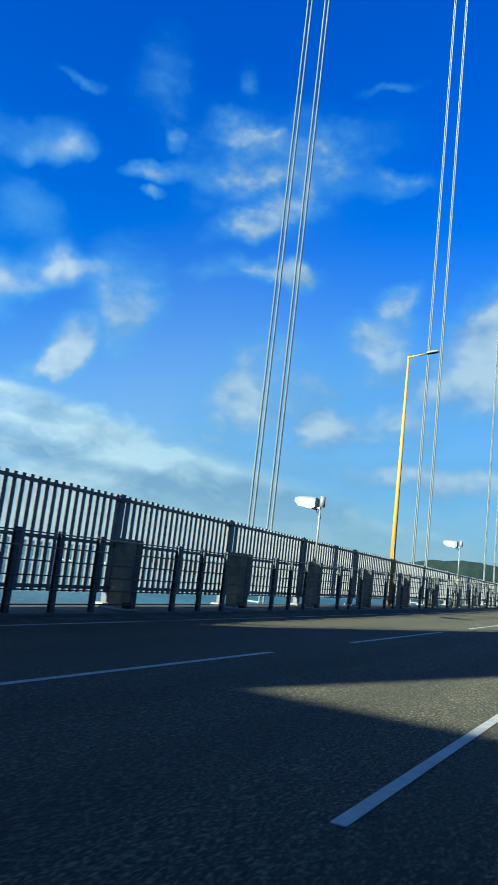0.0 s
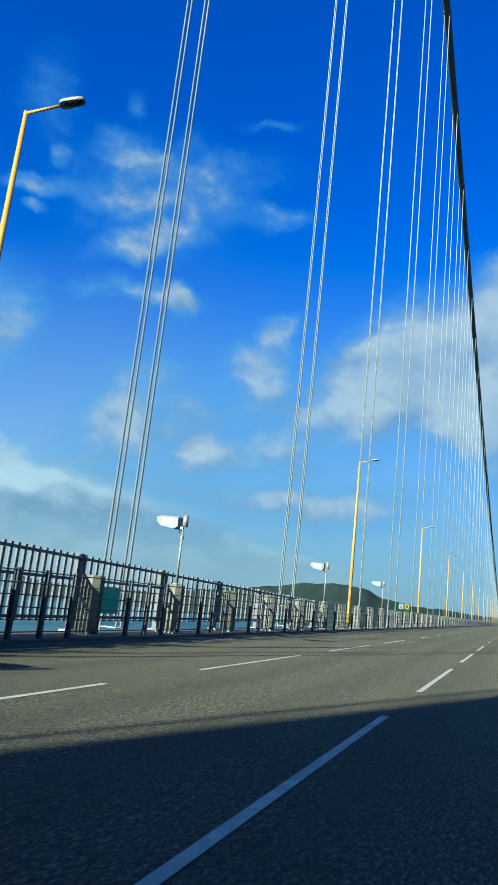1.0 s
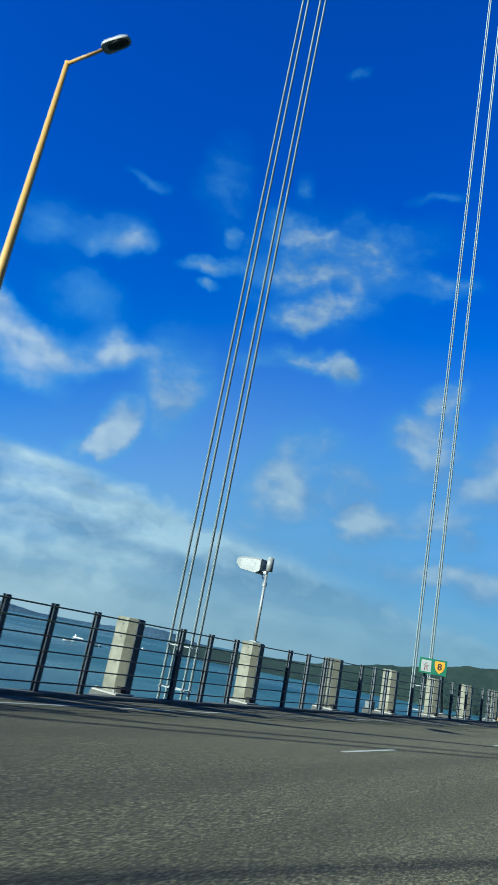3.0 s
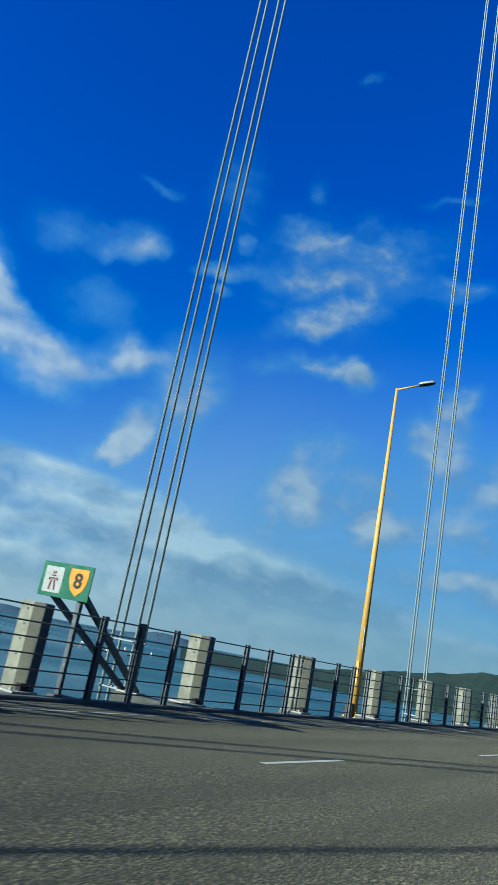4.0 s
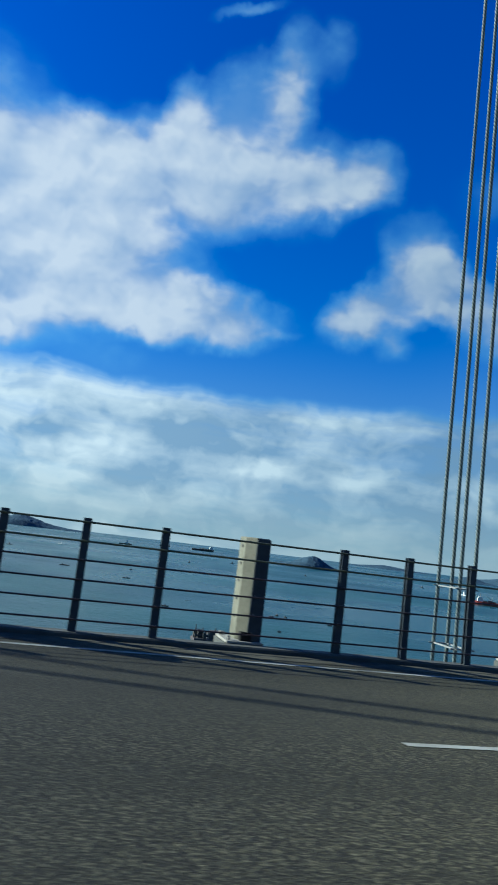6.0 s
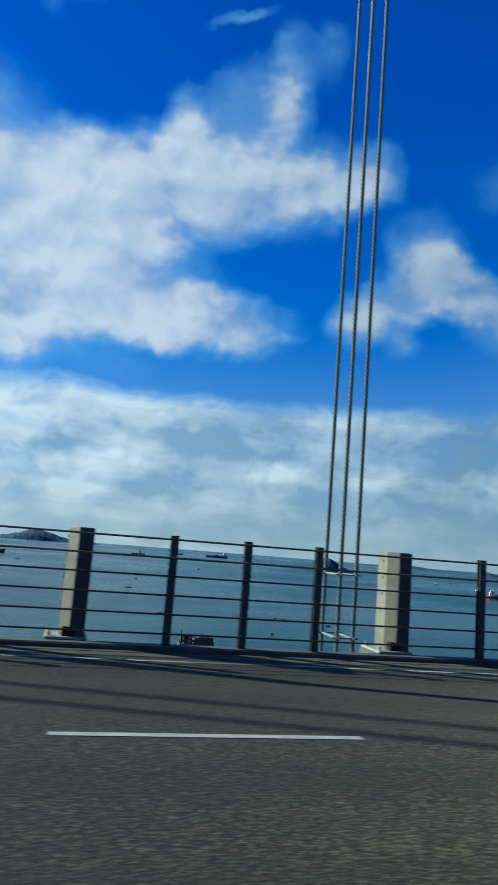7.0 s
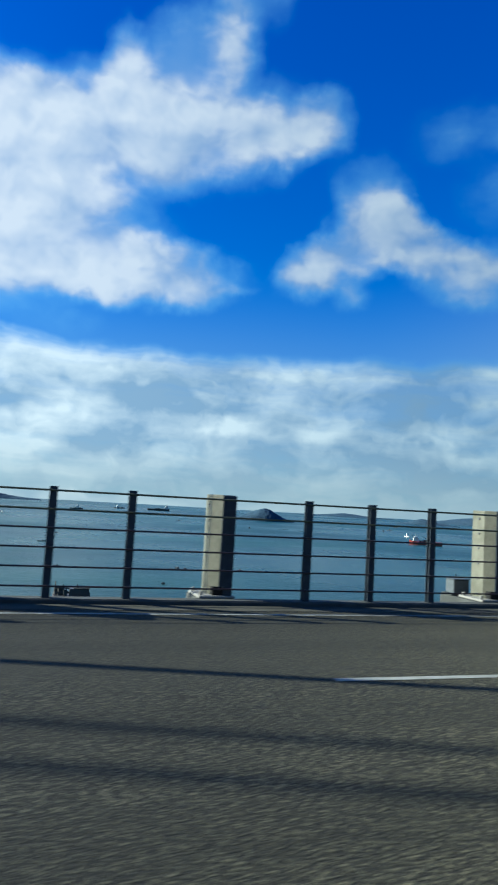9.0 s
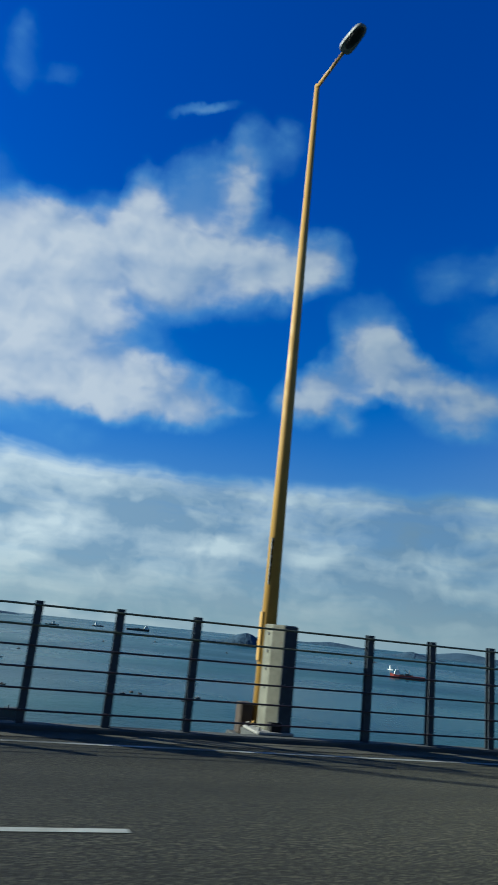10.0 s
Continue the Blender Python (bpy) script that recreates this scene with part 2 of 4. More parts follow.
# light from the sun's side on the tufts, greyer folds away from it
fold = sky.math("MULTIPLY_ADD", sky.math("SUBTRACT", tuft, tuft_sunward), 3.4, 0.45)
fold_b = sky.math("MULTIPLY_ADD", sky.math("SUBTRACT", strata, strata_sunward), 2.4, 0.50)
body = sky.ramp(depth, 0.2, 2.6, -0.30, 0.30)
lit = sky.math("ADD", sky.math("MULTIPLY_ADD", fold, 0.85, 0.0), body, clamp=True)
lit_b = sky.math("ADD", sky.math("MULTIPLY_ADD", sky.math("SUBTRACT", layers, 0.5), 0.75, sky.math("MULTIPLY", fold_b, 0.75)), sky.math("ADD", sky.math("MULTIPLY_ADD", sky.math("SUBTRACT", billow, billow_sunward), 2.7, sky.math("ADD", sky.ramp(bearing, -8.0, 45.0, 0.14, -0.06), sky.ramp(under, 3.2, 0.5, -0.05, 0.28))), glow[0]), clamp=True)
white = sky.mix(lit, (0.122, 0.172, 0.240, 1), (0.268, 0.285, 0.300, 1))
bank_c = sky.mix(lit_b, (0.106, 0.160, 0.212, 1), (0.290, 0.325, 0.328, 1))
# thin edges let the blue behind them through
white = sky.mix(sky.ramp(puff_d, 0.25, 0.9), (0.072, 0.190, 0.310, 1), white)
white = sky.mix(bank, white, bank_c)
white = sky.mix(1.0, white, sky.mix(sky.ramp(bearing, -5.0, 60.0), (1.20, 1.20, 1.20, 1), (0.57, 0.69, 0.75, 1)), "MULTIPLY")
# cloud out of view is greyed, to keep its fill light low
white = sky.mix(1.0, white, sky.mix(sky.ramp(over, 0.22, -0.25), (1, 1, 1, 1), (0.42, 0.44, 0.43, 1)), "MULTIPLY")
haze = sky.mix(sky.ramp(bearing, 10.0, 75.0), (0.168, 0.214, 0.222, 1), (0.094, 0.147, 0.172, 1))
low = sky.ramp(height, 6.0, 0.0)
white = sky.mix(sky.math("MULTIPLY", low, sky.ramp(bearing, 0.0, 30.0, 0.60, 0.75)), white, haze)
mist = sky.math("MULTIPLY", sky.ramp(height, sky.ramp(bearing, 25.0, 58.0, 20.0, 31.0), -2.0), sky.ramp(bearing, 25.0, 58.0, 0.60, 0.92))
blue_bg = sky.add("ShaderNodeBackground")
blue_bg.inputs[1].default_value = 0.050
sky.put(blue_bg.inputs[0], blue)
haze_bg = sky.add("ShaderNodeBackground")
sky.put(haze_bg.inputs[0], haze)
cloud_bg = sky.add("ShaderNodeBackground")
sky.put(cloud_bg.inputs[0], white)
mix_a, mix_b = sky.add("ShaderNodeMixShader"), sky.add("ShaderNodeMixShader")
sky.put(mix_a.inputs[0], mist)
sky.put(mix_a.inputs[1], blue_bg.outputs[0])
sky.put(mix_a.inputs[2], haze_bg.outputs[0])
sky.put(mix_b.inputs[0], density)
sky.put(mix_b.inputs[1], mix_a.outputs[0])
sky.put(mix_b.inputs[2], cloud_bg.outputs[0])
sky.put(sky.add("ShaderNodeOutputWorld").inputs[0], mix_b.outputs[0])


# ---- materials ----
def material(name, colour, rough=0.6, metal=0.0, second=None, grain=8.0, spread=0.5, bump=0.0, bump_scale=60.0, stains=0.0, spec=0.5):
    """A surface with two scales of variation: broad patches of a second colour, and fine grain with relief."""
    m = bpy.data.materials.new(name)
    m.use_nodes = True
    n = Net(m.node_tree)
    bsdf = m.node_tree.nodes["Principled BSDF"]
    at = n.add("ShaderNodeTexCoord").outputs["Object"]
    broad = n.noise(at, grain, 5.0, 0.6)
    fine = n.noise(at, bump_scale, 3.0, 0.6)
    other = second or tuple(c * 0.7 for c in colour)
    c = n.mix(n.ramp(broad, 0.5 - spread * 0.5, 0.5 + spread * 0.5), (*colour, 1), (*other, 1))
    c = n.mix(n.math("MULTIPLY", n.ramp(fine, 0.35, 0.75), 0.35), c, tuple([v * 0.55 for v in colour] + [1]))
    if stains:
        spots = n.ramp(n.noise(at, grain * 3.1, 6.0, 0.7), 0.58, 0.72)
        c = n.mix(n.math("MULTIPLY", spots, stains), c, (0.10, 0.065, 0.04, 1))
    n.put(bsdf.inputs["Base Color"], c)
    n.put(bsdf.inputs["Roughness"], n.ramp(broad, 0.3, 0.7, max(rough - 0.1, 0.05), min(rough + 0.1, 1.0)))
    bsdf.inputs["Metallic"].default_value = metal
    bsdf.inputs["Specular IOR Level"].default_value = spec
    if bump:
        b = n.add("ShaderNodeBump")
        b.inputs["Strength"].default_value, b.inputs["Distance"].default_value = bump, 0.01
        n.put(b.inputs["Height"], fine)
        n.put(bsdf.inputs["Normal"], b.outputs[0])
    return m


LIGHT_PAINT = material("light_painted_steel", (0.148, 0.146, 0.110), 0.65, 0.0, (0.084, 0.084, 0.060), 3.5, 0.4, 0.25, 80.0, 0.7)
DARK_STEEL = material("dark_painted_steel", (0.018, 0.031, 0.047), 0.55, 0.0, (0.012, 0.020, 0.031), 9.0, 0.5, 0.1, 90.0, 0.1)
WIRE = material("rail_rod", (0.0312, 0.02496, 0.03276), 0.45, 0.2, (0.0507, 0.0273, 0.0273), 5.0)
OLIVE_WIRE = material("upper_rail_rod", (0.095, 0.097, 0.052), 0.5, 0.1, (0.062, 0.064, 0.038), 5.0)
FENCE_STEEL = material("fence_steel", (0.102, 0.106, 0.112), 0.55, 0.0, (0.072, 0.076, 0.082), 7.0, 0.5, 0.1, 90.0, 0.15)
BOLT = material("galvanised_bolt", (0.429, 0.429, 0.4056), 0.4, 0.8)
YELLOW = material("yellow_paint", (0.4368, 0.2574, 0.0507), 0.62, 0.0, (0.3666, 0.2028, 0.039), 3.0, 0.6, 0.05, 70.0, 0.08)
GREY_METAL = material("grey_cast_metal", (0.234, 0.2418, 0.2418), 0.5, 0.2, (0.1716, 0.1794, 0.1872), 7.0)
RUST = material("rusty_brown_steel", (0.0507, 0.03276, 0.02184), 0.85, 0.0, (0.0312, 0.02184, 0.0156), 6.0, 0.5, 0.2, 60.0, 0.4)
LENS = material("lamp_glass", (0.018, 0.02, 0.022), 0.35, 0.0, spec=0.25)


def twisted(name, a, b):
    """Steel rope: strands laid in a helix round the axis z."""
    m = bpy.data.materials.new(name)
    m.use_nodes = True
    n = Net(m.node_tree)
    bsdf = m.node_tree.nodes["Principled BSDF"]
    at = n.add("ShaderNodeTexCoord").outputs["Normal"]
    pos = n.add("ShaderNodeTexCoord").outputs["Object"]
    s, q = n.add("ShaderNodeSeparateXYZ"), n.add("ShaderNodeSeparateXYZ")
    n.put(s.inputs[0], at)
    n.put(q.inputs[0], pos)
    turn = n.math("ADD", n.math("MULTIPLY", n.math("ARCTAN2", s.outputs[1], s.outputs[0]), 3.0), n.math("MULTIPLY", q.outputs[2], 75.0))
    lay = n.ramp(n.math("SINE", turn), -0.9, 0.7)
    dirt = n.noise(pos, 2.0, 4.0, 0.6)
    # the grooves between the strands take the darker colour b
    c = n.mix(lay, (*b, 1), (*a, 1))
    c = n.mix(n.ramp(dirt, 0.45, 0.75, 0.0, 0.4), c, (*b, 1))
    n.put(bsdf.inputs["Base Color"], c)
    bsdf.inputs["Roughness"].default_value, bsdf.inputs["Metallic"].default_value = 0.5, 0.1
    bsdf.inputs["Diffuse Roughness"].default_value = 0.9
    bp = n.add("ShaderNodeBump")
    bp.inputs["Strength"].default_value, bp.inputs["Distance"].default_value = 0.6, 0.008
    n.put(bp.inputs["Height"], lay)
    n.put(bsdf.inputs["Normal"], bp.outputs[0])
    return m


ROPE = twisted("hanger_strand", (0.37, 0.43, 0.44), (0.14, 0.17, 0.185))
PLATE_GREEN = material("plate_green", (0.015, 0.42, 0.30), 0.5, 0.0, (0.012, 0.36, 0.25), 3.0)
CABLE = material("main_cable_wrap", (0.0663, 0.0702, 0.078), 0.6, 0.0, (0.0468, 0.0507, 0.0585), 0.6)
CONCRETE = material("concrete", (0.2652, 0.2574, 0.234), 0.85, 0.0, (0.1872, 0.1833, 0.1716), 1.2, 0.6, 0.4, 60.0, 0.3)
GUTTER = material("gutter_grit", (0.085, 0.082, 0.064), 0.95, 0.0, (0.036, 0.036, 0.030), 2.2, 0.5, 0.6, 45.0, 0.35, spec=0.2)
EDGE_STEEL = material("deck_edge_steel", (0.062, 0.066, 0.062), 0.85, 0.0, (0.030, 0.033, 0.032), 2.0, 0.6, 0.3, 40.0, 0.4)
LINE = material("road_marking", (0.36, 0.37, 0.33), 0.75, 0.0, (0.25, 0.255, 0.22), 5.0, 0.5, 0.6, 120.0, 0.55)
WORN_LINE = material("worn_marking", (0.27, 0.275, 0.245), 0.8, 0.0, (0.075, 0.078, 0.068), 1.1, 0.22, 0.6, 90.0, 0.6)
GREEN = material("sign_green", (0.003, 0.080, 0.044), 0.6, 0.0, (0.003, 0.068, 0.037), 3.0, spec=0.2)
BOAT_WHITE = material("boat_white", (0.66, 0.67, 0.66), 0.5, 0.0, (0.55, 0.56, 0.55), 0.3)
WHITE_PAINT = material("white_paint", (0.1911, 0.2028, 0.2028), 0.5, 0.0, (0.156, 0.1677, 0.1677), 5.0, 0.5, 0.05, 60.0, 0.12)
AMBER = material("shield_yellow", (0.40, 0.19, 0.008), 0.6, 0.0, (0.35, 0.142, 0.008), 4.0, spec=0.2)
BLACK = material("sign_black", (0.008, 0.008, 0.008), 0.6, spec=0.2)
RED = material("red_hull", (0.3276, 0.0468, 0.0312), 0.5, 0.0, (0.234, 0.039, 0.0312), 0.2)
HULL = material("dark_hull", (0.039, 0.0468, 0.0585), 0.5, 0.0, (0.0702, 0.0468, 0.039), 0.2)
DECK_BROWN = material("deck_cargo", (0.1248, 0.1014, 0.078), 0.8, 0.0, (0.078, 0.078, 0.078), 0.4)


def asphalt():
    """Worn stone mastic: coarse pale stones in dark binder, smoother and darker in the wheel tracks of the outer lane."""
    m = bpy.data.materials.new("asphalt")
    m.use_nodes = True
    n = Net(m.node_tree)
    bsdf = m.node_tree.nodes["Principled BSDF"]
    at = n.add("ShaderNodeTexCoord").outputs["Object"]
    across = n.add("ShaderNodeSeparateXYZ")
    n.put(across.inputs[0], at)
    wander = n.noise(n.vec("MULTIPLY", at, (0.03, 0.0, 0.0)), 1.0, 2.0, 0.5)
    y = n.math("ADD", across.outputs[1], n.math("MULTIPLY_ADD", wander, 0.5, -0.25))
    stone = n.add("ShaderNodeTexVoronoi")
    stone.inputs["Scale"].default_value = 52.0
    n.put(stone.inputs["Vector"], at)
    coarse = n.noise(at, 40.0, 4.0, 0.72)
    grit = n.noise(at, 60.0, 3.0, 0.7)
    lane = n.add("ShaderNodeMapping")
    lane.inputs["Scale"].default_value = (0.05, 1.1, 1.0)
    n.put(lane.inputs["Vector"], at)
    tracks = n.noise(lane.outputs[0], 1.0, 4.0, 0.6)
    patch = n.noise(at, 0.35, 5.0, 0.65)
    blotch = n.noise(at, 2.6, 4.0, 0.6)
    # rubber in the two wheel tracks of each lane
    rubber = None
    for centre in (-0.9, 0.9, 2.4, 3.9, 6.4, 7.9):
        d = n.math("ABSOLUTE", n.math("SUBTRACT", y, centre))
        k = n.ramp(d, 0.55, 0.10)
        rubber = k if rubber is None else n.math("ADD", rubber, k)
    smooth = n.ramp(y, 4.3, 5.6, 1.0, 0.45)
    c = n.mix(n.ramp(tracks, 0.38, 0.62), (0.0355, 0.0345, 0.0192, 1), (0.0452, 0.0435, 0.0245, 1))
    c = n.mix(n.math("MULTIPLY", n.ramp(patch, 0.42, 0.65), 0.5), c, (0.0275, 0.0275, 0.0168, 1))
    c = n.mix(n.math("MULTIPLY", n.ramp(blotch, 0.45, 0.70), 0.35), c, (0.0545, 0.0445, 0.0250, 1))
    c = n.mix(n.ramp(stone.outputs["Distance"], 0.15, 0.6, 0.0, 0.8), c, (0.0150, 0.0150, 0.0135, 1))
    c = n.mix(n.math("MULTIPLY", n.ramp(coarse, 0.51, 0.38), n.math("MULTIPLY", smooth, 0.95)), c, (0.0090, 0.0090, 0.0085, 1))
    c = n.mix(n.math("MULTIPLY", n.ramp(coarse, 0.52, 0.62), n.math("MULTIPLY", smooth, 0.90)), c, (0.165, 0.153, 0.098, 1))
    c = n.mix(n.math("MULTIPLY", n.ramp(grit, 0.50, 0.68), 0.55), c, (0.142, 0.134, 0.085, 1))
    c = n.mix(n.math("MULTIPLY", rubber, 0.32), c, (0.0200, 0.0200, 0.0140, 1))
    n.put(bsdf.inputs["Base Color"], c)
    bsdf.inputs["Roughness"].default_value = 0.85
    bsdf.inputs["Diffuse Roughness"].default_value = 1.0
    bsdf.inputs["Specular IOR Level"].default_value = 0.2
    b = n.add("ShaderNodeBump")
    b.inputs["Strength"].default_value, b.inputs["Distance"].default_value = 1.0, 0.014
    n.put(b.inputs["Height"], n.math("MULTIPLY", n.math("SUBTRACT", coarse, n.math("MULTIPLY", stone.outputs["Distance"], 0.6)), smooth))
    n.put(bsdf.inputs["Normal"], b.outputs[0])
    return m


def water():
    m = bpy.data.materials.new("sea_water")
    m.use_nodes = True
    n = Net(m.node_tree)
    bsdf = m.node_tree.nodes["Principled BSDF"]
    at = n.add("ShaderNodeTexCoord").outputs["Object"]
    broad = n.noise(n.vec("MULTIPLY", at, (0.6, 1.6, 1.0)), 0.0035, 6.0, 0.62)
    c = n.mix(n.ramp(broad, 0.38, 0.62), (0.006, 0.040, 0.048, 1), (0.017, 0.070, 0.071, 1))
    n.put(bsdf.inputs["Base Color"], c)
    n.put(bsdf.inputs["Roughness"], n.ramp(n.noise(at, 0.0023, 4.0, 0.6), 0.35, 0.65, 0.24, 0.38))
    bsdf.inputs["IOR"].default_value = 1.33
    bsdf.inputs["Specular IOR Level"].default_value = 0.28
    b = n.add("ShaderNodeBump")
    b.inputs["Strength"].default_value, b.inputs["Distance"].default_value = 0.6, 1.5
    n.put(b.inputs["Height"], n.math("ADD", n.noise(at, 0.09, 4.0, 0.6), n.math("MULTIPLY", n.noise(at, 0.4, 3.0, 0.6), 0.4)))
    n.put(bsdf.inputs["Normal"], b.outputs[0])
    return m


def woodland(name, a, b):
    m = bpy.data.materials.new(name)
    m.use_nodes = True
    n = Net(m.node_tree)
    bsdf = m.node_tree.nodes["Principled BSDF"]
    at = n.add("ShaderNodeTexCoord").outputs["Object"]
    c = n.mix(n.ramp(n.noise(at, 0.012, 5.0, 0.65), 0.35, 0.65), (*a, 1), (*b, 1))
    c = n.mix(n.ramp(n.noise(at, 0.09, 4.0, 0.7), 0.45, 0.7, 0.0, 0.6), c, tuple([v * 0.4 for v in a] + [1]))
    n.put(bsdf.inputs["Base Color"], c)
    bsdf.inputs["Roughness"].default_value = 0.95
    bsdf.inputs["Specular IOR Level"].default_value = 0.1
    bp = n.add("ShaderNodeBump")
    bp.inputs["Strength"].default_value, bp.inputs["Distance"].default_value = 1.0, 6.0
    n.put(bp.inputs["Height"], n.noise(at, 0.07, 4.0, 0.7))
    n.put(bsdf.inputs["Normal"], bp.outputs[0])
    return m


ASPHALT, WATER = asphalt(), water()
WOODS = woodland("wooded_slope", (0.0156, 0.0312, 0.02574), (0.02496, 0.04134, 0.0312))
# the blue of the distance haze is put into the islands' base colour
ISLE_HAZE = woodland("haze_blue_island_woods", (0.038, 0.074, 0.112), (0.046, 0.084, 0.126))


# ---- mesh helpers ----
def box(bm, x0, y0, z0, x1, y1, z1, bevel=0.0):
    """A box, its upright and long edges bevelled."""
    vs = bmesh.ops.create_cube(bm, size=1.0, matrix=Matrix.LocRotScale(((x0 + x1) / 2, (y0 + y1) / 2, (z0 + z1) / 2), None, (abs(x1 - x0), abs(y1 - y0), abs(z1 - z0))))["verts"]
    if bevel:
        es = list({e for v in vs for e in v.link_edges})
        bmesh.ops.bevel(bm, geom=es, offset=bevel, segments=1, affect="EDGES")
    return bm


def tube(bm, a, b, r0, r1=None, sides=10, caps=True):
    """A round bar from a to b."""
    a, b = Vector(a), Vector(b)
    m = Matrix.Translation((a + b) / 2) @ (b - a).to_track_quat("Z", "Y").to_matrix().to_4x4()
    bmesh.ops.create_cone(bm, cap_ends=caps, segments=sides, radius1=r0, radius2=r0 if r1 is None else r1, depth=(b - a).length, matrix=m)
    return bm


def beam(bm, a, b, w, h):
    """A flat bar from a to b, w across and h high."""
    a, b = Vector(a), Vector(b)
    m = Matrix.Translation((a + b) / 2) @ (b - a).to_track_quat("X", "Z").to_matrix().to_4x4() @ Matrix.Diagonal(((b - a).length, w, h, 1))
    bmesh.ops.create_cube(bm, size=1.0, matrix=m)
    return bm


def mesh_of(bm, mat, name, smooth=False):
    me = bpy.data.meshes.new(name)
    bm.to_mesh(me)
    bm.free()
    me.materials.append(mat)
    if smooth:
        for p in me.polygons:
            p.use_smooth = len(p.vertices) == 4
    return me


def part(name, bm, mat, parent=None, label="", smooth=False):
    ob = new(name, mesh_of(bm, mat, name, smooth))
    if parent:
        ob.parent = parent
    if label:
        tagged(ob, label)
    return ob


def share(name, me, parent, x=0.0, y=0.0, z=0.0):
    """Another piece on a mesh that is already there."""
    ob = new(name, me)
    ob.parent = parent
    ob.location = (x, y, z)
    return ob


def hub(name, x=0.0, y=0.0, z=0.0, **tags):
    ob = new(name)
    ob.location = (x, y, z)
    return tagged(ob, **tags)


def road_z(y):
    """The crossfall levels out towards the edge."""
    return -FALL * (min(y, LEVEL) - 4.85)


# ---- large structure ----
def sheet(name, mat, x0, x1, y0, y1, nx, ny, z):
    bm = bmesh.new()
    grid = [[bm.verts.new((x0 + (x1 - x0) * i / nx, y0 + (y1 - y0) * j / ny, z(y0 + (y1 - y0) * j / ny))) for j in range(ny + 1)] for i in range(nx + 1)]
    for i in range(nx):
        for j in range(ny):
            bm.faces.new((grid[i][j], grid[i + 1][j], grid[i + 1][j + 1], grid[i][j + 1]))
    return part(name, bm, mat)


FAR = 1150.0
PLINTH = -0.03
tagged(sheet("water", WATER, -4990, 4990, -4990, 4990, 20, 20, lambda y: SEA), "blue-green harbour water with a light chop", "sea", kind="structure")

bm = bmesh.new()
box(bm, -260, -16.0, -3.0, FAR, 9.03, -0.9)
for i in range(24):
    a, b = -260 + (FAR + 260) * i / 24, -260 + (FAR + 260) * (i + 1) / 24
    for y0, y1 in ((-16.0, LEVEL), (LEVEL, 9.03)):
        bm.faces.new([bm.verts.new(p) for p in ((a, y0, road_z(y0)), (b, y0, road_z(y0)), (b, y1, road_z(y1)), (a, y1, road_z(y1)))])
tagged(part("road", bm, ASPHALT), "worn grey asphalt carriageway with coarse stones showing", "road", kind="structure")

bm = bmesh.new()
box(bm, -260, 9.03, -0.9, FAR, 9.27, PLINTH, 0.02)
box(bm, -260, 9.27, -0.9, 28.0, 10.5, PLINTH - 0.004, 0.02)
tagged(part("kerb", bm, EDGE_STEEL), "low dark deck edge under the parapet posts", "kerb", kind="structure")

bm = bmesh.new()
for i in range(60):
    a, b = -260 + (FAR + 260) * i / 60, -260 + (FAR + 260) * (i + 1) / 60
    bm.faces.new([bm.verts.new(p) for p in ((a, 8.70, road_z(9) + 0.004), (b, 8.70, road_z(9) + 0.004), (b, 9.028, road_z(9) + 0.02), (a, 9.028, road_z(9) + 0.02))])
tagged(part("gutter", bm, GUTTER), "dirty grey gutter strip along the deck edge", "gutter", kind="structure")

markings = hub("road_markings", label="white painted lane lines on the asphalt", category="road marking", kind="structure")


def mark(name, x0, x1, y, w, mat=None):
    bm = bmesh.new()
    n = max(1, int((x1 - x0) / 30))
    for i in range(n):
        a, b = x0 + (x1 - x0) * i / n, x0 + (x1 - x0) * (i + 1) / n
        z0, z1 = road_z(y - w / 2) + 0.005, road_z(y + w / 2) + 0.005
        bm.faces.new([bm.verts.new(p) for p in ((a, y - w / 2, z0), (b, y - w / 2, z0), (b, y + w / 2, z1), (a, y + w / 2, z1))])
    return part(name, bm, mat or LINE, markings)


for lane_y, lane_w in ((1.28, 0.085), (4.86, 0.10)):
    for n in range(-6, 3):
        mark("lane_dash", 1.0 + 9 * n, 7.0 + 9 * n, lane_y, lane_w)
    for n in range(0, 60):
        mark("lane_dash", 31.9 + 8.957 * n, 34.09 + 8.957 * n, lane_y, lane_w)
mark("edge_line", -60, 600, 8.42, 0.10, WORN_LINE)

# ---- the parapet ----
parapet = hub("parapet", label="steel bridge parapet of pale box posts, dark posts and six rods", category="parapet")
BOX_X, BOX_W, BOX_D, POST_H = 0.045, 0.36, 0.45, 1.41
CUT = 0.125           # the wide cut corner of a box post


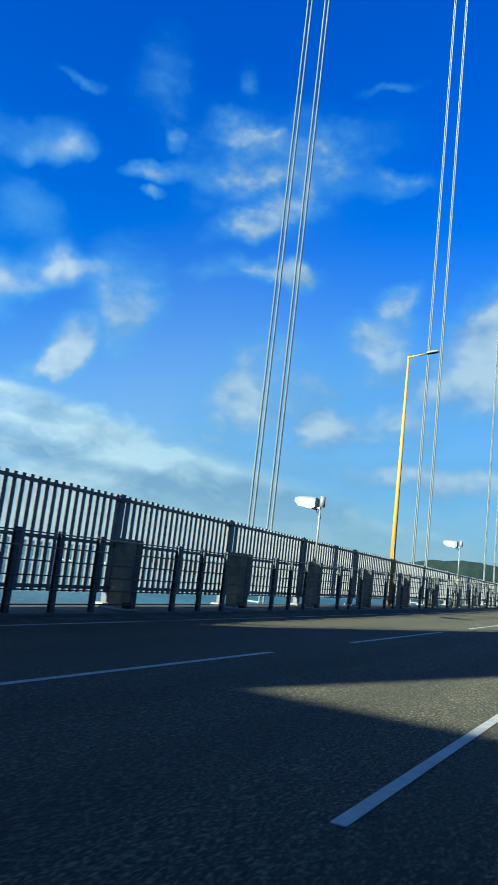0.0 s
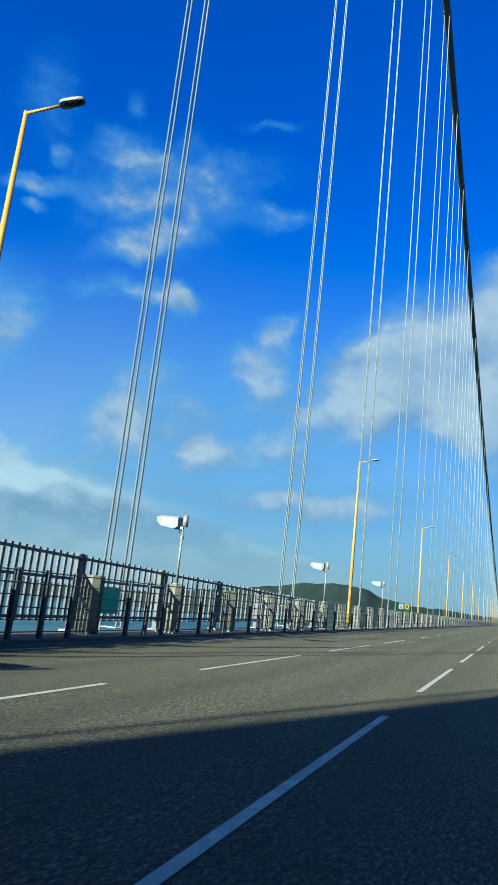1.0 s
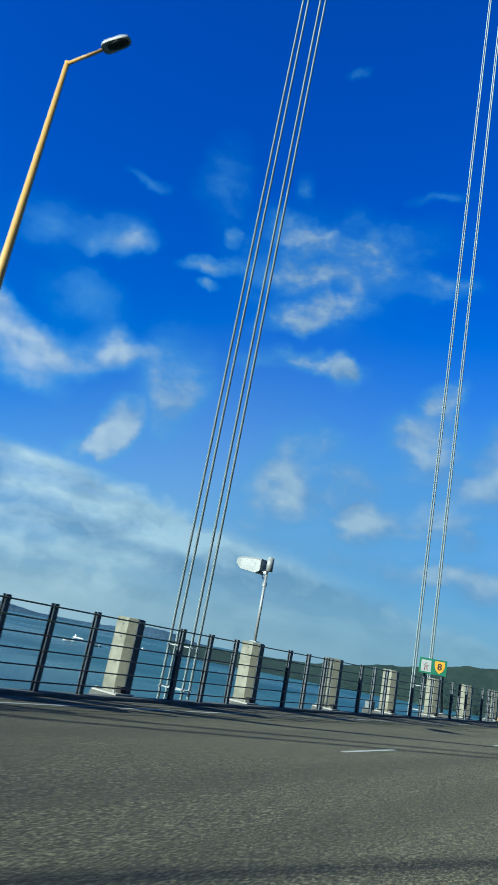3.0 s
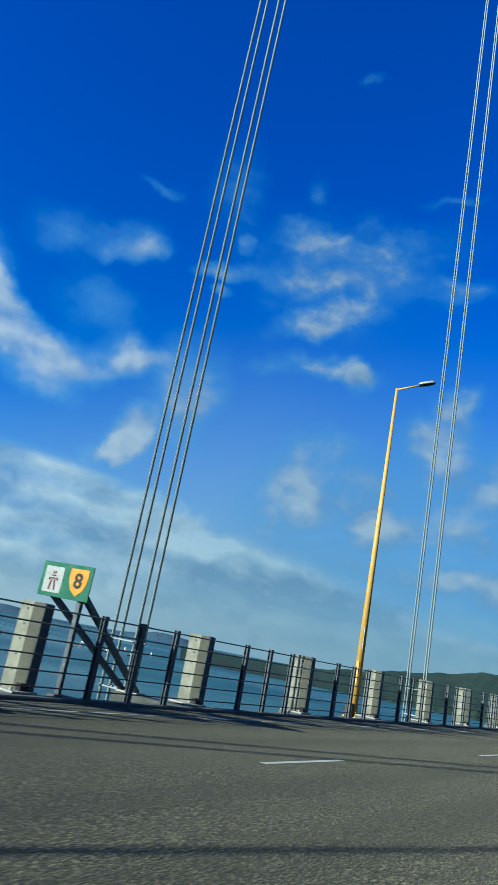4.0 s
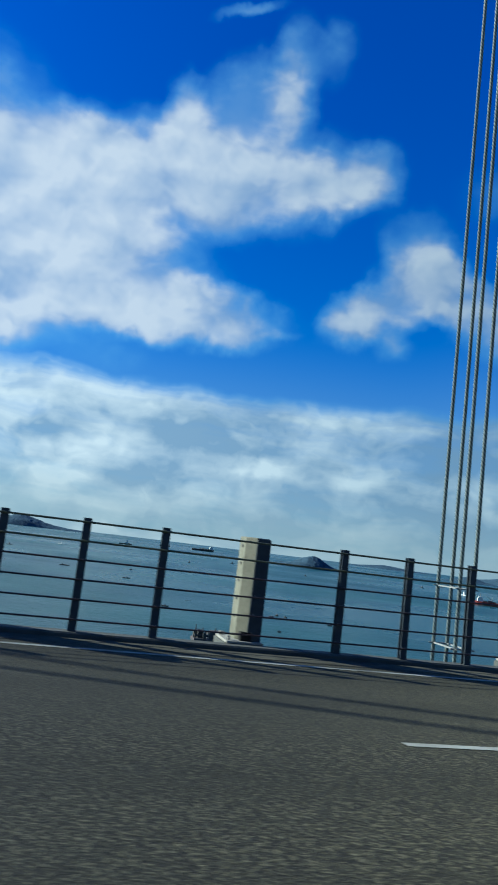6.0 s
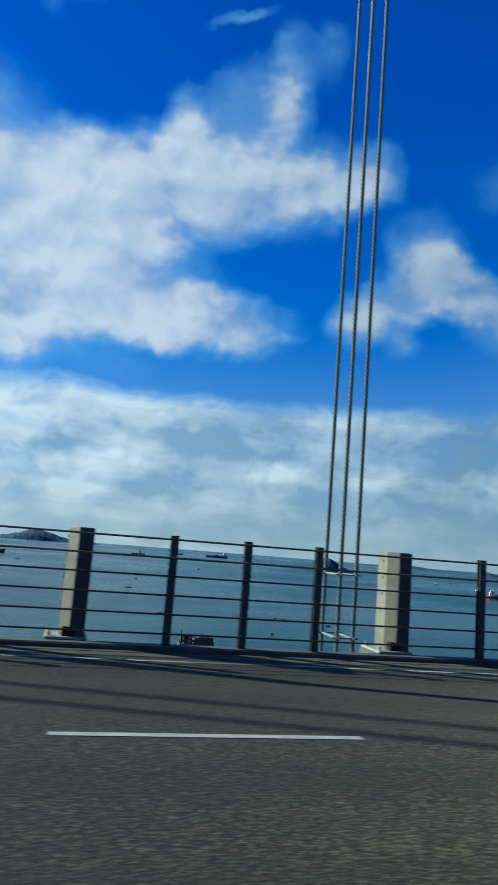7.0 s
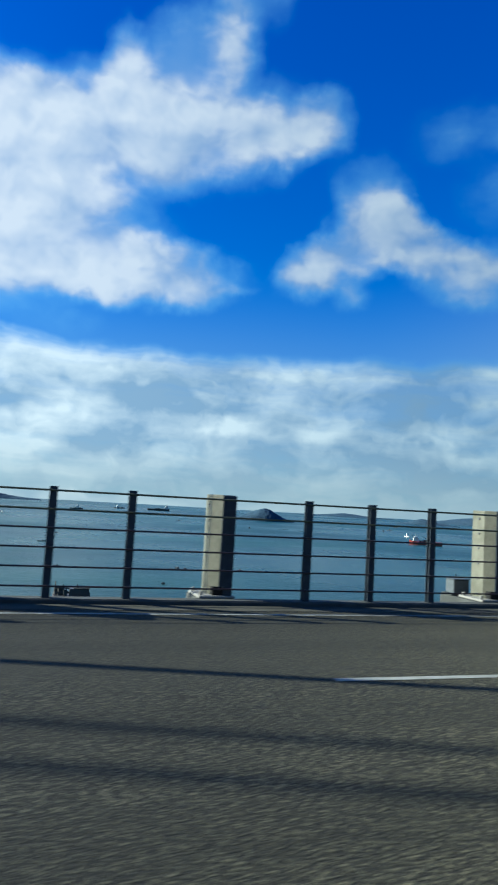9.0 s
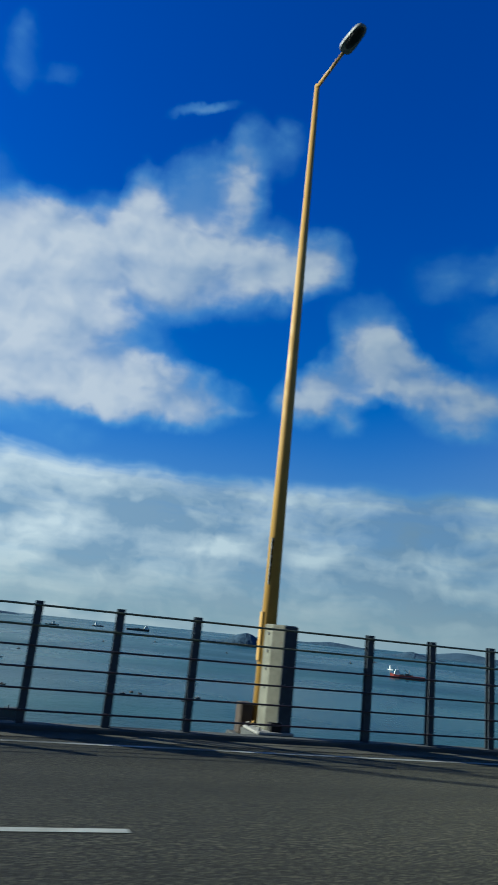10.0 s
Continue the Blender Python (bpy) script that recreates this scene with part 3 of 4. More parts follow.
def big_post_meshes():
    bm = bmesh.new()
    ring = ((BOX_X + 0.02, BOX_D), (BOX_X, BOX_D - 0.02), (BOX_X, CUT), (BOX_X + CUT, 0.0), (BOX_W - 0.01, 0.0), (BOX_W, 0.01), (BOX_W, BOX_D - 0.02), (BOX_W - 0.02, BOX_D))
    cx, cy = (BOX_X + BOX_W) / 2, BOX_D / 2
    levels = [[bm.verts.new((cx + (px - cx) * k, cy + (py - cy) * k, z)) for px, py in ring] for z, k in ((0.0, 1.0), (POST_H - 0.012, 1.0), (POST_H, 0.95))]
    for lo, hi in zip(levels, levels[1:]):
        for i in range(8):
            bm.faces.new((lo[i], lo[(i + 1) % 8], hi[(i + 1) % 8], hi[i]))
    bm.faces.new(levels[-1])
    bm.faces.new(levels[0][::-1])
    bmesh.ops.recalc_face_normals(bm, faces=bm.faces)
    body = mesh_of(bm, LIGHT_PAINT, "post_box")
    # dark plate that puts the shade of the front face into its colour
    bm = bmesh.new()
    box(bm, BOX_X + CUT + 0.002, -0.022, 0.035, BOX_W + 0.006, -0.003, POST_H - 0.012, 0.004)
    front = mesh_of(bm, DARK_STEEL, "post_shaded_front")
    bm = bmesh.new()
    box(bm, -0.12, -0.10, 0.0, BOX_W + 0.03, BOX_D + 0.08, 0.035, 0.008)
    for by in (0.0, BOX_D):
        tube(bm, (-0.07, by, 0.03), (-0.07, by, 0.085), 0.025, sides=6)
    plate = mesh_of(bm, CONCRETE, "base_plate")
    # black block in place of the shaded opening at the foot
    bm = bmesh.new()
    box(bm, BOX_X + 0.035, -0.03, 0.035, BOX_X + CUT + 0.07, 0.12, 0.15, 0.008)
    foot = mesh_of(bm, BLACK, "foot_opening")
    bm = bmesh.new()
    box(bm, -0.14, -0.05, -0.7, BOX_W + 0.05, BOX_D + 0.10, 0.0, 0.008)
    ledge = mesh_of(bm, EDGE_STEEL, "ledge")
    bm = bmesh.new()
    for z in RODS:
        tube(bm, (BOX_X - 0.014, 0.25, z - 0.06), (BOX_X + 0.004, 0.25, z - 0.06), 0.020, sides=6)
        tube(bm, (BOX_X + CUT + 0.055, -0.030, z), (BOX_X + CUT + 0.055, -0.018, z), 0.015, sides=6)
    studs = mesh_of(bm, FENCE_STEEL, "stud_row")
    return body, front, plate, studs, ledge, foot


RODS = (0.147, 0.39, 0.63, 0.872, 1.105, 1.342)
POST_Y = 9.317
BODY, SHADED_FRONT, PLATE, STUDS, LEDGE, FOOT_OPENING = big_post_meshes()

bm = bmesh.new()
box(bm, -0.05, -0.045, 0.0, 0.05, -0.030, 1.393)
box(bm, -0.05, 0.030, 0.0, 0.05, 0.045, 1.393)
box(bm, -0.012, -0.03, 0.0, 0.012, 0.03, 1.393)
THIN = mesh_of(bm, DARK_STEEL, "thin_post")
bm = bmesh.new()
for z in RODS:
    tube(bm, (0.022, -0.058, z), (0.022, -0.044, z), 0.016, sides=6)
    tube(bm, (-0.022, -0.058, z), (-0.022, -0.044, z), 0.016, sides=6)
THIN_BOLTS = mesh_of(bm, BOLT, "bolt_row")
THIN_Y = 9.14

for k in range(-10, 70):
    x = BAY * k - 0.07
    p = share("box_post", BODY, parapet, x, POST_Y, PLINTH)
    share("shaded_front", SHADED_FRONT, p)
    share("base_plate", PLATE, p)
    # black block drawn where the post is open and dark inside
    share("foot", FOOT_OPENING, p)
    if x > 27:
        share("ledge", LEDGE, p)
    tagged(share("stud_row", STUDS, p), kind="stuff")
    for off in (1.39, 2.386, 3.39):
        q = share("thin_post", THIN, parapet, x + off, THIN_Y, PLINTH)
        tagged(share("bolt_row", THIN_BOLTS, q), kind="stuff")
for z in RODS:
    bm = bmesh.new()
    tube(bm, (-60, THIN_Y - 0.065, PLINTH + z), (900, THIN_Y - 0.065, PLINTH + z), 0.0130 if z > 1.0 else 0.0118, sides=6)
    part("rail_rod", bm, OLIVE_WIRE if z > 1.0 else WIRE, parapet)

bm = bmesh.new()
for k in range(70, 200):
    x = BAY * k
    box(bm, x, POST_Y, PLINTH, x + BOX_W, POST_Y + BOX_D, PLINTH + POST_H)
tagged(part("far_post_row", bm, LIGHT_PAINT, parapet), kind="stuff")
bm = bmesh.new()
for k in range(70, 200):
    for off in (0.16, 1.285, 2.285, 3.285):
        x = BAY * k + off
        box(bm, x - 0.05, THIN_Y - 0.04, PLINTH, x + 0.05, THIN_Y + 0.04, PLINTH + 1.393)
tagged(part("far_thin_row", bm, DARK_STEEL, parapet), kind="stuff")

# ---- hangers and main cable ----
HANG_Y = 11.65


def cable_z(x):
    return 106.3 - 0.2 * x + 0.00007 * x * x


def strand(n, sides=8):
    x = 9.13 + 18 * n
    h = hub("hanger", x, HANG_Y, -2.0, label="group of four pale twisted steel hanger ropes up to the cable", category="hanger", group="bridge hangers")
    top = cable_z(x) + 2.0
    for sx in (-1, 1):
        for sy in (-1, 1):
            bm = bmesh.new()
            tube(bm, (sx * 0.142, sy * 0.368, 0), (sx * 0.142, sy * 0.368, top), 0.036, sides=sides)
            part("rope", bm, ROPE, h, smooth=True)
    for z, r in ((1.9, 0.014), (2.95, 0.012)):
        bm = bmesh.new()
        for sx in (-1, 1):
            beam(bm, (sx * 0.142, -0.42, z), (sx * 0.142, 0.42, z), 0.03, r * 2)
        for sy in (-1, 1):
            beam(bm, (-0.24, sy * 0.368, z), (0.24, sy * 0.368, z), 0.025, r * 1.7)
        part("spreader", bm, GREY_METAL, h)
    bm = bmesh.new()
    for sx in (-1, 1):
        for sy in (-1, 1):
            tube(bm, (sx * 0.142, sy * 0.368, -0.3), (sx * 0.142, sy * 0.368, 0.9), 0.075, 0.055, sides=8)
    part("socket", bm, GREY_METAL, h)
    bm = bmesh.new()
    a, b = Vector((-0.55, 0, top - 2.0 + 2.0 + 0.11)), Vector((0.55, 0, top - 0.11))
    tube(bm, a, b, 0.62, sides=14)
    part("cable_band", bm, CABLE, h)
    return h


for n in range(-2, 46):
    strand(n, 8 if n < 14 else 5)

bm = bmesh.new()
rings = []
for i in range(111):
    x = -40 + 10 * i
    rings.append([bm.verts.new((x, HANG_Y + 0.55 * math.cos(a), cable_z(x) + 0.55 * math.sin(a))) for a in [2 * math.pi * j / 14 for j in range(14)]])
for r, s in zip(rings, rings[1:]):
    for j in range(14):
        bm.faces.new((r[j], r[(j + 1) % 14], s[(j + 1) % 14], s[j]))
tagged(part("main_cable", bm, CABLE, smooth=True), "thick dark wrapped main cable of the suspension bridge", "cable")

# the tower whose shadow lies over the carriageway
tower = hub("bridge_tower", -46.6, 16, -60, label="pale concrete bridge tower standing beside the deck", category="tower", kind="structure")
for y0, y1 in ((-2.1, 2.5), (-38.0, -33.4)):
    bm = bmesh.new()
    box(bm, -3, y0, 0, 3, y1, 210, 0.3)
    part("leg", bm, CONCRETE, tower)
bm = bmesh.new()
box(bm, -2.9, -33.6, 64.9, 3.0, -1.9, 69.5, 0.1)
part("portal_beam", bm, CONCRETE, tower)

# ---- lamp posts ----
LAMP_Y = 10.12


def lamp_post(x):
    h = hub("street_lamp", x, LAMP_Y, -0.15, label="tall tapered yellow lamp post with a grey oval head", category="street lamp", group="lamp posts")
    bm = bmesh.new()
    tube(bm, (0, 0, 0.0), (0, 0, 11.15), 0.128, 0.045, 20)
    part("pole", bm, YELLOW, h, smooth=True)
    bm = bmesh.new()
    box(bm, -0.40, -0.94, -0.5, 0.32, 0.30, 0.0, 0.01)
    part("ledge", bm, EDGE_STEEL, h)
    bm = bmesh.new()
    box(bm, -0.24, -0.24, 0.0, 0.24, 0.24, 0.045, 0.01)
    for sx in (-1, 1):
        for sy in (-1, 1):
            tube(bm, (sx * 0.18, sy * 0.18, 0.04), (sx * 0.18, sy * 0.18, 0.11), 0.025, sides=6)
            beam(bm, (sx * 0.11, sy * 0.11, 0.14), (sx * 0.16, sy * 0.16, 0.05), 0.02, 0.2)
    part("base_flange", bm, YELLOW, h)
    bm = bmesh.new()
    box(bm, -0.134, -0.05, 1.0, -0.105, 0.05, 1.7, 0.006)
    part("access_door", bm, YELLOW, h)
    bm = bmesh.new()
    box(bm, -0.10, -0.078, 2.10, -0.045, -0.055, 2.80)
    part("tag_strip", bm, WHITE_PAINT, h, "narrow white tag on the pole")
    bm = bmesh.new()
    for i in range(5):
        box(bm, -0.097, -0.082, 2.15 + i * 0.13, -0.05, -0.07, 2.24 + i * 0.13)
    tagged(part("mark_column", bm, BLACK, h, "column of small dark marks on the pole"), kind="stuff")
    bm = bmesh.new()
    tube(bm, (0, 0, 11.1), (0.15, -0.75, 11.28), 0.035, 0.03, 10)
    part("arm", bm, YELLOW, h, smooth=True)
    bm = bmesh.new()
    m = Matrix.Translation((0.20, -1.02, 11.345)) @ Euler((radians(-11), 0, radians(11))).to_matrix().to_4x4()
    bmesh.ops.create_uvsphere(bm, u_segments=24, v_segments=12, radius=1.0)
    for v in bm.verts:
        px, py, pz = [math.copysign(abs(c) ** 0.55, c) for c in v.co]
        v.co = m @ Vector((px * (0.125 + 0.015 * py), py * 0.29, max(pz * 0.075, -0.03)))
    head = part("lamp_head", bm, GREY_METAL, h, "grey oval lamp head", smooth=True)
    bm = bmesh.new()
    bmesh.ops.create_uvsphere(bm, u_segments=14, v_segments=6, radius=1.0, matrix=m @ Matrix.Translation((0, -0.04, -0.034)) @ Matrix.Diagonal((0.105, 0.225, 0.042, 1)))
    part("lens", bm, LENS, head, "dark glass lens", smooth=True)
    bm = bmesh.new()
    box(bm, -0.34, -0.1, 0.0, -0.15, 0.14, 0.42, 0.02)
    part("junction_box", bm, RUST, h, "rusty brown junction box at the foot")
    return h


first_lamp = lamp_post(0.16)
for m in range(-1, 26):
    if m:
        copy_thing(first_lamp, pose(36 * m + 0.16, LAMP_Y, -0.15))

# ---- cabinets at the feet of the posts ----
CABINET = material("cabinet_paint", (0.078, 0.094, 0.106), 0.6, 0.0, (0.052, 0.063, 0.071), 6.0, 0.5, 0.15, 70.0, 0.3)
def cabinet(x):
    h = hub("junction_cabinet", x, 10.08, PLINTH, label="small weathered grey cabinet standing on the deck edge", category="cabinet", group="deck cabinets")
    bm = bmesh.new()
    box(bm, -0.06, -0.12, 0.03, 0.24, 0.12, 0.255, 0.012)
    part("body", bm, CABINET, h)
    bm = bmesh.new()
    box(bm, -0.072, -0.132, 0.255, 0.252, 0.132, 0.268, 0.006)
    part("lid", bm, CABINET, h)
    bm = bmesh.new()
    box(bm, -0.13, -0.84, -0.4, 0.27, 0.16, 0.0, 0.005)
    part("ledge", bm, EDGE_STEEL, h)
    bm = bmesh.new()
    box(bm, -0.12, -0.15, 0.0, 0.26, 0.15, 0.03, 0.005)
    part("footing", bm, EDGE_STEEL, h)
    bm = bmesh.new()
    tube(bm, (0.12, 0.1, 0.265), (0.12, 0.1, 0.33), 0.012, sides=6)
    part("conduit", bm, DARK_STEEL, h)
    return h


first_cabinet = cabinet(18 - 0.14 + 18 * 2)
for n in range(4, 14):
    if n % 2:
        copy_thing(first_cabinet, pose(18 * n - 0.14, 10.08, PLINTH))

# ---- the tapering wind fence by the tower ----
FENCE_Y = 10.12
fence = hub("wind_fence", label="grey steel bar fence, dropping in height away from the tower", category="fence")


def fence_top(x):
    return min(2.75, 2.42 - 0.0198 * (x + 18)) - 0.117


bar_meshes = {}
x = -46.0
end = 26.6
while x < end:
    h = round(fence_top(x) - PLINTH - 0.26, 2)
    if h not in bar_meshes:
        bm = bmesh.new()
        box(bm, -0.045, -0.026, 0, 0.045, 0.026, h)
        bar_meshes[h] = mesh_of(bm, FENCE_STEEL, "bar")
    share("bar", bar_meshes[h], fence, x, FENCE_Y, PLINTH + 0.26)
    x += 0.20 if x < 0 else min(0.20 + x * 0.018, 0.48)

bm = bmesh.new()
box(bm, -0.09, -0.06, 0.0, 0.09, 0.10, 1.0, 0.01)
POST_UNIT = mesh_of(bm, FENCE_STEEL, "fence_post")
bm = bmesh.new()
box(bm, -0.17, -0.11, -0.05, 0.05, 0.06, 0.05, 0.01)
LUG = mesh_of(bm, DARK_STEEL, "bracket")
bm = bmesh.new()
box(bm, -0.28, -0.16, 0.0, 0.16, 0.16, 0.06, 0.01)
FOOT = mesh_of(bm, CONCRETE, "foot_pad")
for k in range(-10, 7):
    x = BAY * k + 0.37
    top = fence_top(x) - PLINTH + 0.02
    p = share("fence_post", POST_UNIT, fence, x, FENCE_Y + 0.02, PLINTH)
    p.scale = (1, 1, top)
    for z in (0.36, min(1.27, top - 0.3), top - 0.12):
        share("bracket", LUG, fence, x, FENCE_Y, PLINTH + z)
    share("foot_pad", FOOT, fence, x, FENCE_Y, PLINTH)
    if k < 6:
        for za, zb, thick in ((0.36, 0.36, 0.07), (1.27, 1.27, 0.07), (fence_top(x) - PLINTH - 0.10, fence_top(x + BAY) - PLINTH - 0.10, 0.07)):
            if min(za, zb) == 1.27 and fence_top(x + BAY) - PLINTH < 1.75:
                continue
            bm = bmesh.new()
            beam(bm, (x, FENCE_Y - 0.065, PLINTH + za), (x + BAY, FENCE_Y - 0.065, PLINTH + zb), 0.03, thick)
            part("cross_rail", bm, FENCE_STEEL, fence)

# small green plate tied to the fence
plate = hub("notice_plate", 6.05, FENCE_Y - 0.30, 0.45, label="small green notice plate tied to the fence bars", category="plate")
bm = bmesh.new()
box(bm, -0.42, -0.01, 0, 0.42, 0.01, 0.68, 0.004)
part("panel", bm, PLATE_GREEN, plate)
bm = bmesh.new()
for bx in (-0.3, 0.3):
    box(bm, bx - 0.02, 0.01, 0.3, bx + 0.02, 0.28, 0.34)
part("clip", bm, DARK_STEEL, plate)


# ---- detector cameras on poles ----
def detector(k):
    x = BAY * k + 0.17
    h = hub("detector_camera", x, POST_Y + 0.22, PLINTH + POST_H + 0.014, label="white boxed traffic camera on a thin grey pole over a post", category="camera", group="traffic cameras")
    bm = bmesh.new()
    tube(bm, (0, 0, 0), (0, 0, 1.7), 0.038, 0.034, 12)
    part("pole", bm, GREY_METAL, h, smooth=True)
    bm = bmesh.new()
    box(bm, -0.09, -0.09, 0, 0.09, 0.09, 0.02)
    part("foot_flange", bm, GREY_METAL, h)
    bm = bmesh.new()
    tube(bm, (0, 0, 1.36), (0, 0, 1.45), 0.055, sides=12)
    part("clamp", bm, GREY_METAL, h)
    bm = bmesh.new()
    vs = []
    for y, w, lo, hi in ((0.12, 0.17, 1.72, 2.02), (0.24, 0.19, 1.65, 2.04), (0.70, 0.185, 1.72, 2.04), (0.88, 0.13, 1.86, 2)):
        vs.append([bm.verts.new(p) for p in ((-w, y, lo), (w, y, lo), (w, y, hi - 0.05), (w * 0.7, y, hi), (-w * 0.7, y, hi), (-w, y, hi - 0.05))])
    for a, b in zip(vs, vs[1:]):
        for i in range(6):
            bm.faces.new((a[i], a[(i + 1) % 6], b[(i + 1) % 6], b[i]))
    bm.faces.new(vs[0])
    bm.faces.new(vs[-1][::-1])
    bmesh.ops.recalc_face_normals(bm, faces=bm.faces)
    hood = part("housing", bm, WHITE_PAINT, h, "white boxy housing")
    bm = bmesh.new()
    tube(bm, (0, 0.875, 1.94), (0, 0.895, 1.94), 0.055, sides=14)
    part("lens_window", bm, LENS, hood, "dark round window")
    bm = bmesh.new()
    tube(bm, (0, -0.06, 1.74), (0, -0.06, 2.08), 0.085, sides=14)
    tube(bm, (0, -0.06, 2.08), (0, -0.06, 2.1), 0.07, 0.03, sides=14)
    part("canister", bm, WHITE_PAINT, h, smooth=True)
    bm = bmesh.new()
    box(bm, -0.05, -0.02, 1.66, 0.05, 0.2, 1.74, 0.01)
    part("tilt_bracket", bm, GREY_METAL, h)
    bm = bmesh.new()
    pts = [(0.04, 0.16 - 0.12 * i / 6, 1.7 - 0.16 * math.sin(math.pi * i / 6)) for i in range(7)]
    for a, b in zip(pts, pts[1:]):
        tube(bm, a, b, 0.012, sides=6)
    part("lead", bm, BLACK, h, "looped black lead")
    return h


first_detector = detector(-2)
for k in (2, 6, 10):
    copy_thing(first_detector, pose(BAY * k + 0.17, POST_Y + 0.22, PLINTH + POST_H + 0.014))

# ---- route sign ----
sign = hub("route_sign", 59.38, 9.88, PLINTH, label="green route sign with a yellow shield and the number 8", category="road sign")
sign.rotation_euler = (0, 0, radians(12))
bm = bmesh.new()
box(bm, -0.012, -0.55, 1.55, 0.012, 0.55, 2.16, 0.004)
panel = part("panel", bm, GREEN, sign, "green sign plate")
bm = bmesh.new()
box(bm, -0.018, 0.07, 1.62, -0.0125, 0.47, 2.08)
TILE = 0.025
tile = part("symbol_tile", bm, WHITE_PAINT, panel, "white tile with an expressway symbol")
BROWN = material("symbol_red", (0.085, 0.012, 0.018), 0.6, spec=0.2)
for a, b, w in (((0.34, 1.94), (0.15, 1.94), 0.022), ((0.275, 1.92), (0.305, 1.74), 0.034), ((0.215, 1.92), (0.185, 1.74), 0.034), ((0.29, 1.99), (0.20, 1.99), 0.02), ((0.27, 2.07), (0.265, 2.02), 0.02), ((0.22, 2.07), (0.225, 2.02), 0.02), ((0.33, 1.95), (0.33, 1.90), 0.018), ((0.16, 1.95), (0.16, 1.90), 0.018)):
    bm = bmesh.new()
    beam(bm, (-0.021, a[0] + TILE, a[1] - 0.07), (-0.021, b[0] + TILE, b[1] - 0.07), 0.005, w)
    part("symbol_bar", bm, BROWN, tile)
bm = bmesh.new()
outline = [(-0.19, 0.245), (0.19, 0.245), (0.205, 0.13), (0.19, 0.0), (0.13, -0.13), (0.0, -0.235), (-0.13, -0.13), (-0.19, 0.0), (-0.205, 0.13)]
front = [bm.verts.new((-0.019, -0.27 + u, 1.85 + v)) for u, v in outline]
back = [bm.verts.new((-0.0125, -0.27 + u, 1.85 + v)) for u, v in outline]
bm.faces.new(front)
bm.faces.new(back[::-1])
for i in range(9):
    bm.faces.new((front[i], front[(i + 1) % 9], back[(i + 1) % 9], back[i]))
bmesh.ops.recalc_face_normals(bm, faces=bm.faces)
shield = part("shield", bm, AMBER, panel, "yellow route shield")
figure = bpy.data.curves.new("figure", "FONT")
figure.body, figure.size, figure.extrude, figure.offset, figure.align_x, figure.align_y = "8", 0.36, 0.002, 0.008, "CENTER", "CENTER"
figure.materials.append(BLACK)
digit = tagged(new("figure", figure), "black figure 8")
digit.parent = panel
digit.matrix_local = Matrix.Translation((-0.022, -0.27, 1.875)) @ Euler((radians(90), 0, radians(-90))).to_matrix().to_4x4()
for y, dy in ((0.36, 0.0), (-0.40, 0.0)):
    bm = bmesh.new()
    beam(bm, (0.05, y, 1.68), (2.9, y * 0.45 - 0.05, 0.03), 0.09, 0.10)
    part("strut", bm, DARK_STEEL, sign)
    bm = bmesh.new()
    box(bm, 0.02, y - 0.045, 1.55, 0.10, y + 0.045, 2.13)
    part("stile", bm, DARK_STEEL, sign)
bm = bmesh.new()
box(bm, 0.03, -0.40, 0.0, 0.12, -0.31, 1.65, 0.006)
part("leg", bm, DARK_STEEL, sign)
bm = bmesh.new()
box(bm, -0.04, -0.75, -0.4, 0.20, -0.22, -0.002, 0.006)
part("ledge", bm, EDGE_STEEL, sign)
bm = bmesh.new()
box(bm, 2.69, -1.2, -0.4, 3.15, 0.24, -0.002, 0.006)
part("ledge", bm, EDGE_STEEL, sign)
bm = bmesh.new()
box(bm, 2.75, -0.32, 0.0, 3.10, 0.20, 0.04, 0.006)
part("foot_plate", bm, CONCRETE, sign)


# ---- land and islands ----
def knots(b, table):
    for (b0, v0), (b1, v1) in zip(table, table[1:]):
        if b <= b1:
            s = min(max((b - b0) / (b1 - b0), 0), 1)
            s = s * s * (3 - 2 * s)
            return v0 + (v1 - v0) * s
    return table[-1][1]


SKYLINE = ((50.6, -1.9), (53, -1.35), (58, -1.0), (61, -0.7), (64, -0.15), (68, 0.45), (71, 0.9), (74, 1.5), (76.5, 1.68), (78.3, 1.55), (80.2, 0.85), (82.5, 0.5), (89, 0.3))
bm = bmesh.new()
NB, ND = 190, 46
rows = []
for i in range(NB + 1):
    b = 50.6 + 38.4 * i / NB
    shore = 1720 + 60 * noise.noise((b * 0.5, 3.1, 0)) + 26 * noise.noise((b * 2.3, 1.1, 0))
    ridge = 2700 + 150 * noise.noise((b * 0.2, 0.4, 0))
    crest = (57.3 + ridge * math.tan(radians(knots(b, SKYLINE))))
    row = []
    for j in range(ND + 1):
        s = j / ND
        d = shore + (4300 - shore) * s
        u = min((d - shore) / (ridge - shore), 1.0)
        rise = crest * (0.10 * min(u * 30, 1) + 0.90 * u ** 1.35) if u < 1 else crest * (1 - 0.35 * (d - ridge) / 1600)
        x, y = 60 + d * math.sin(radians(b)), d * math.cos(radians(b))
        n = noise.fractal((x * 0.006, y * 0.006, 0), 1.0, 2.0, 4)
        f = noise.fractal((x * 0.035, y * 0.035, 7), 1.0, 2.0, 3)
        bump = max(min(u, 1), 0) * (9 * n if u < 0.85 else 3 * n) + (3.2 * f + 2.2 if u > 0.005 else 0)
        z = SEA - 1 if j == 0 else SEA + max(rise + bump * min(crest / 60, 1), 1.0)
        row.append(bm.verts.new((x, y, z)))
    rows.append(row)
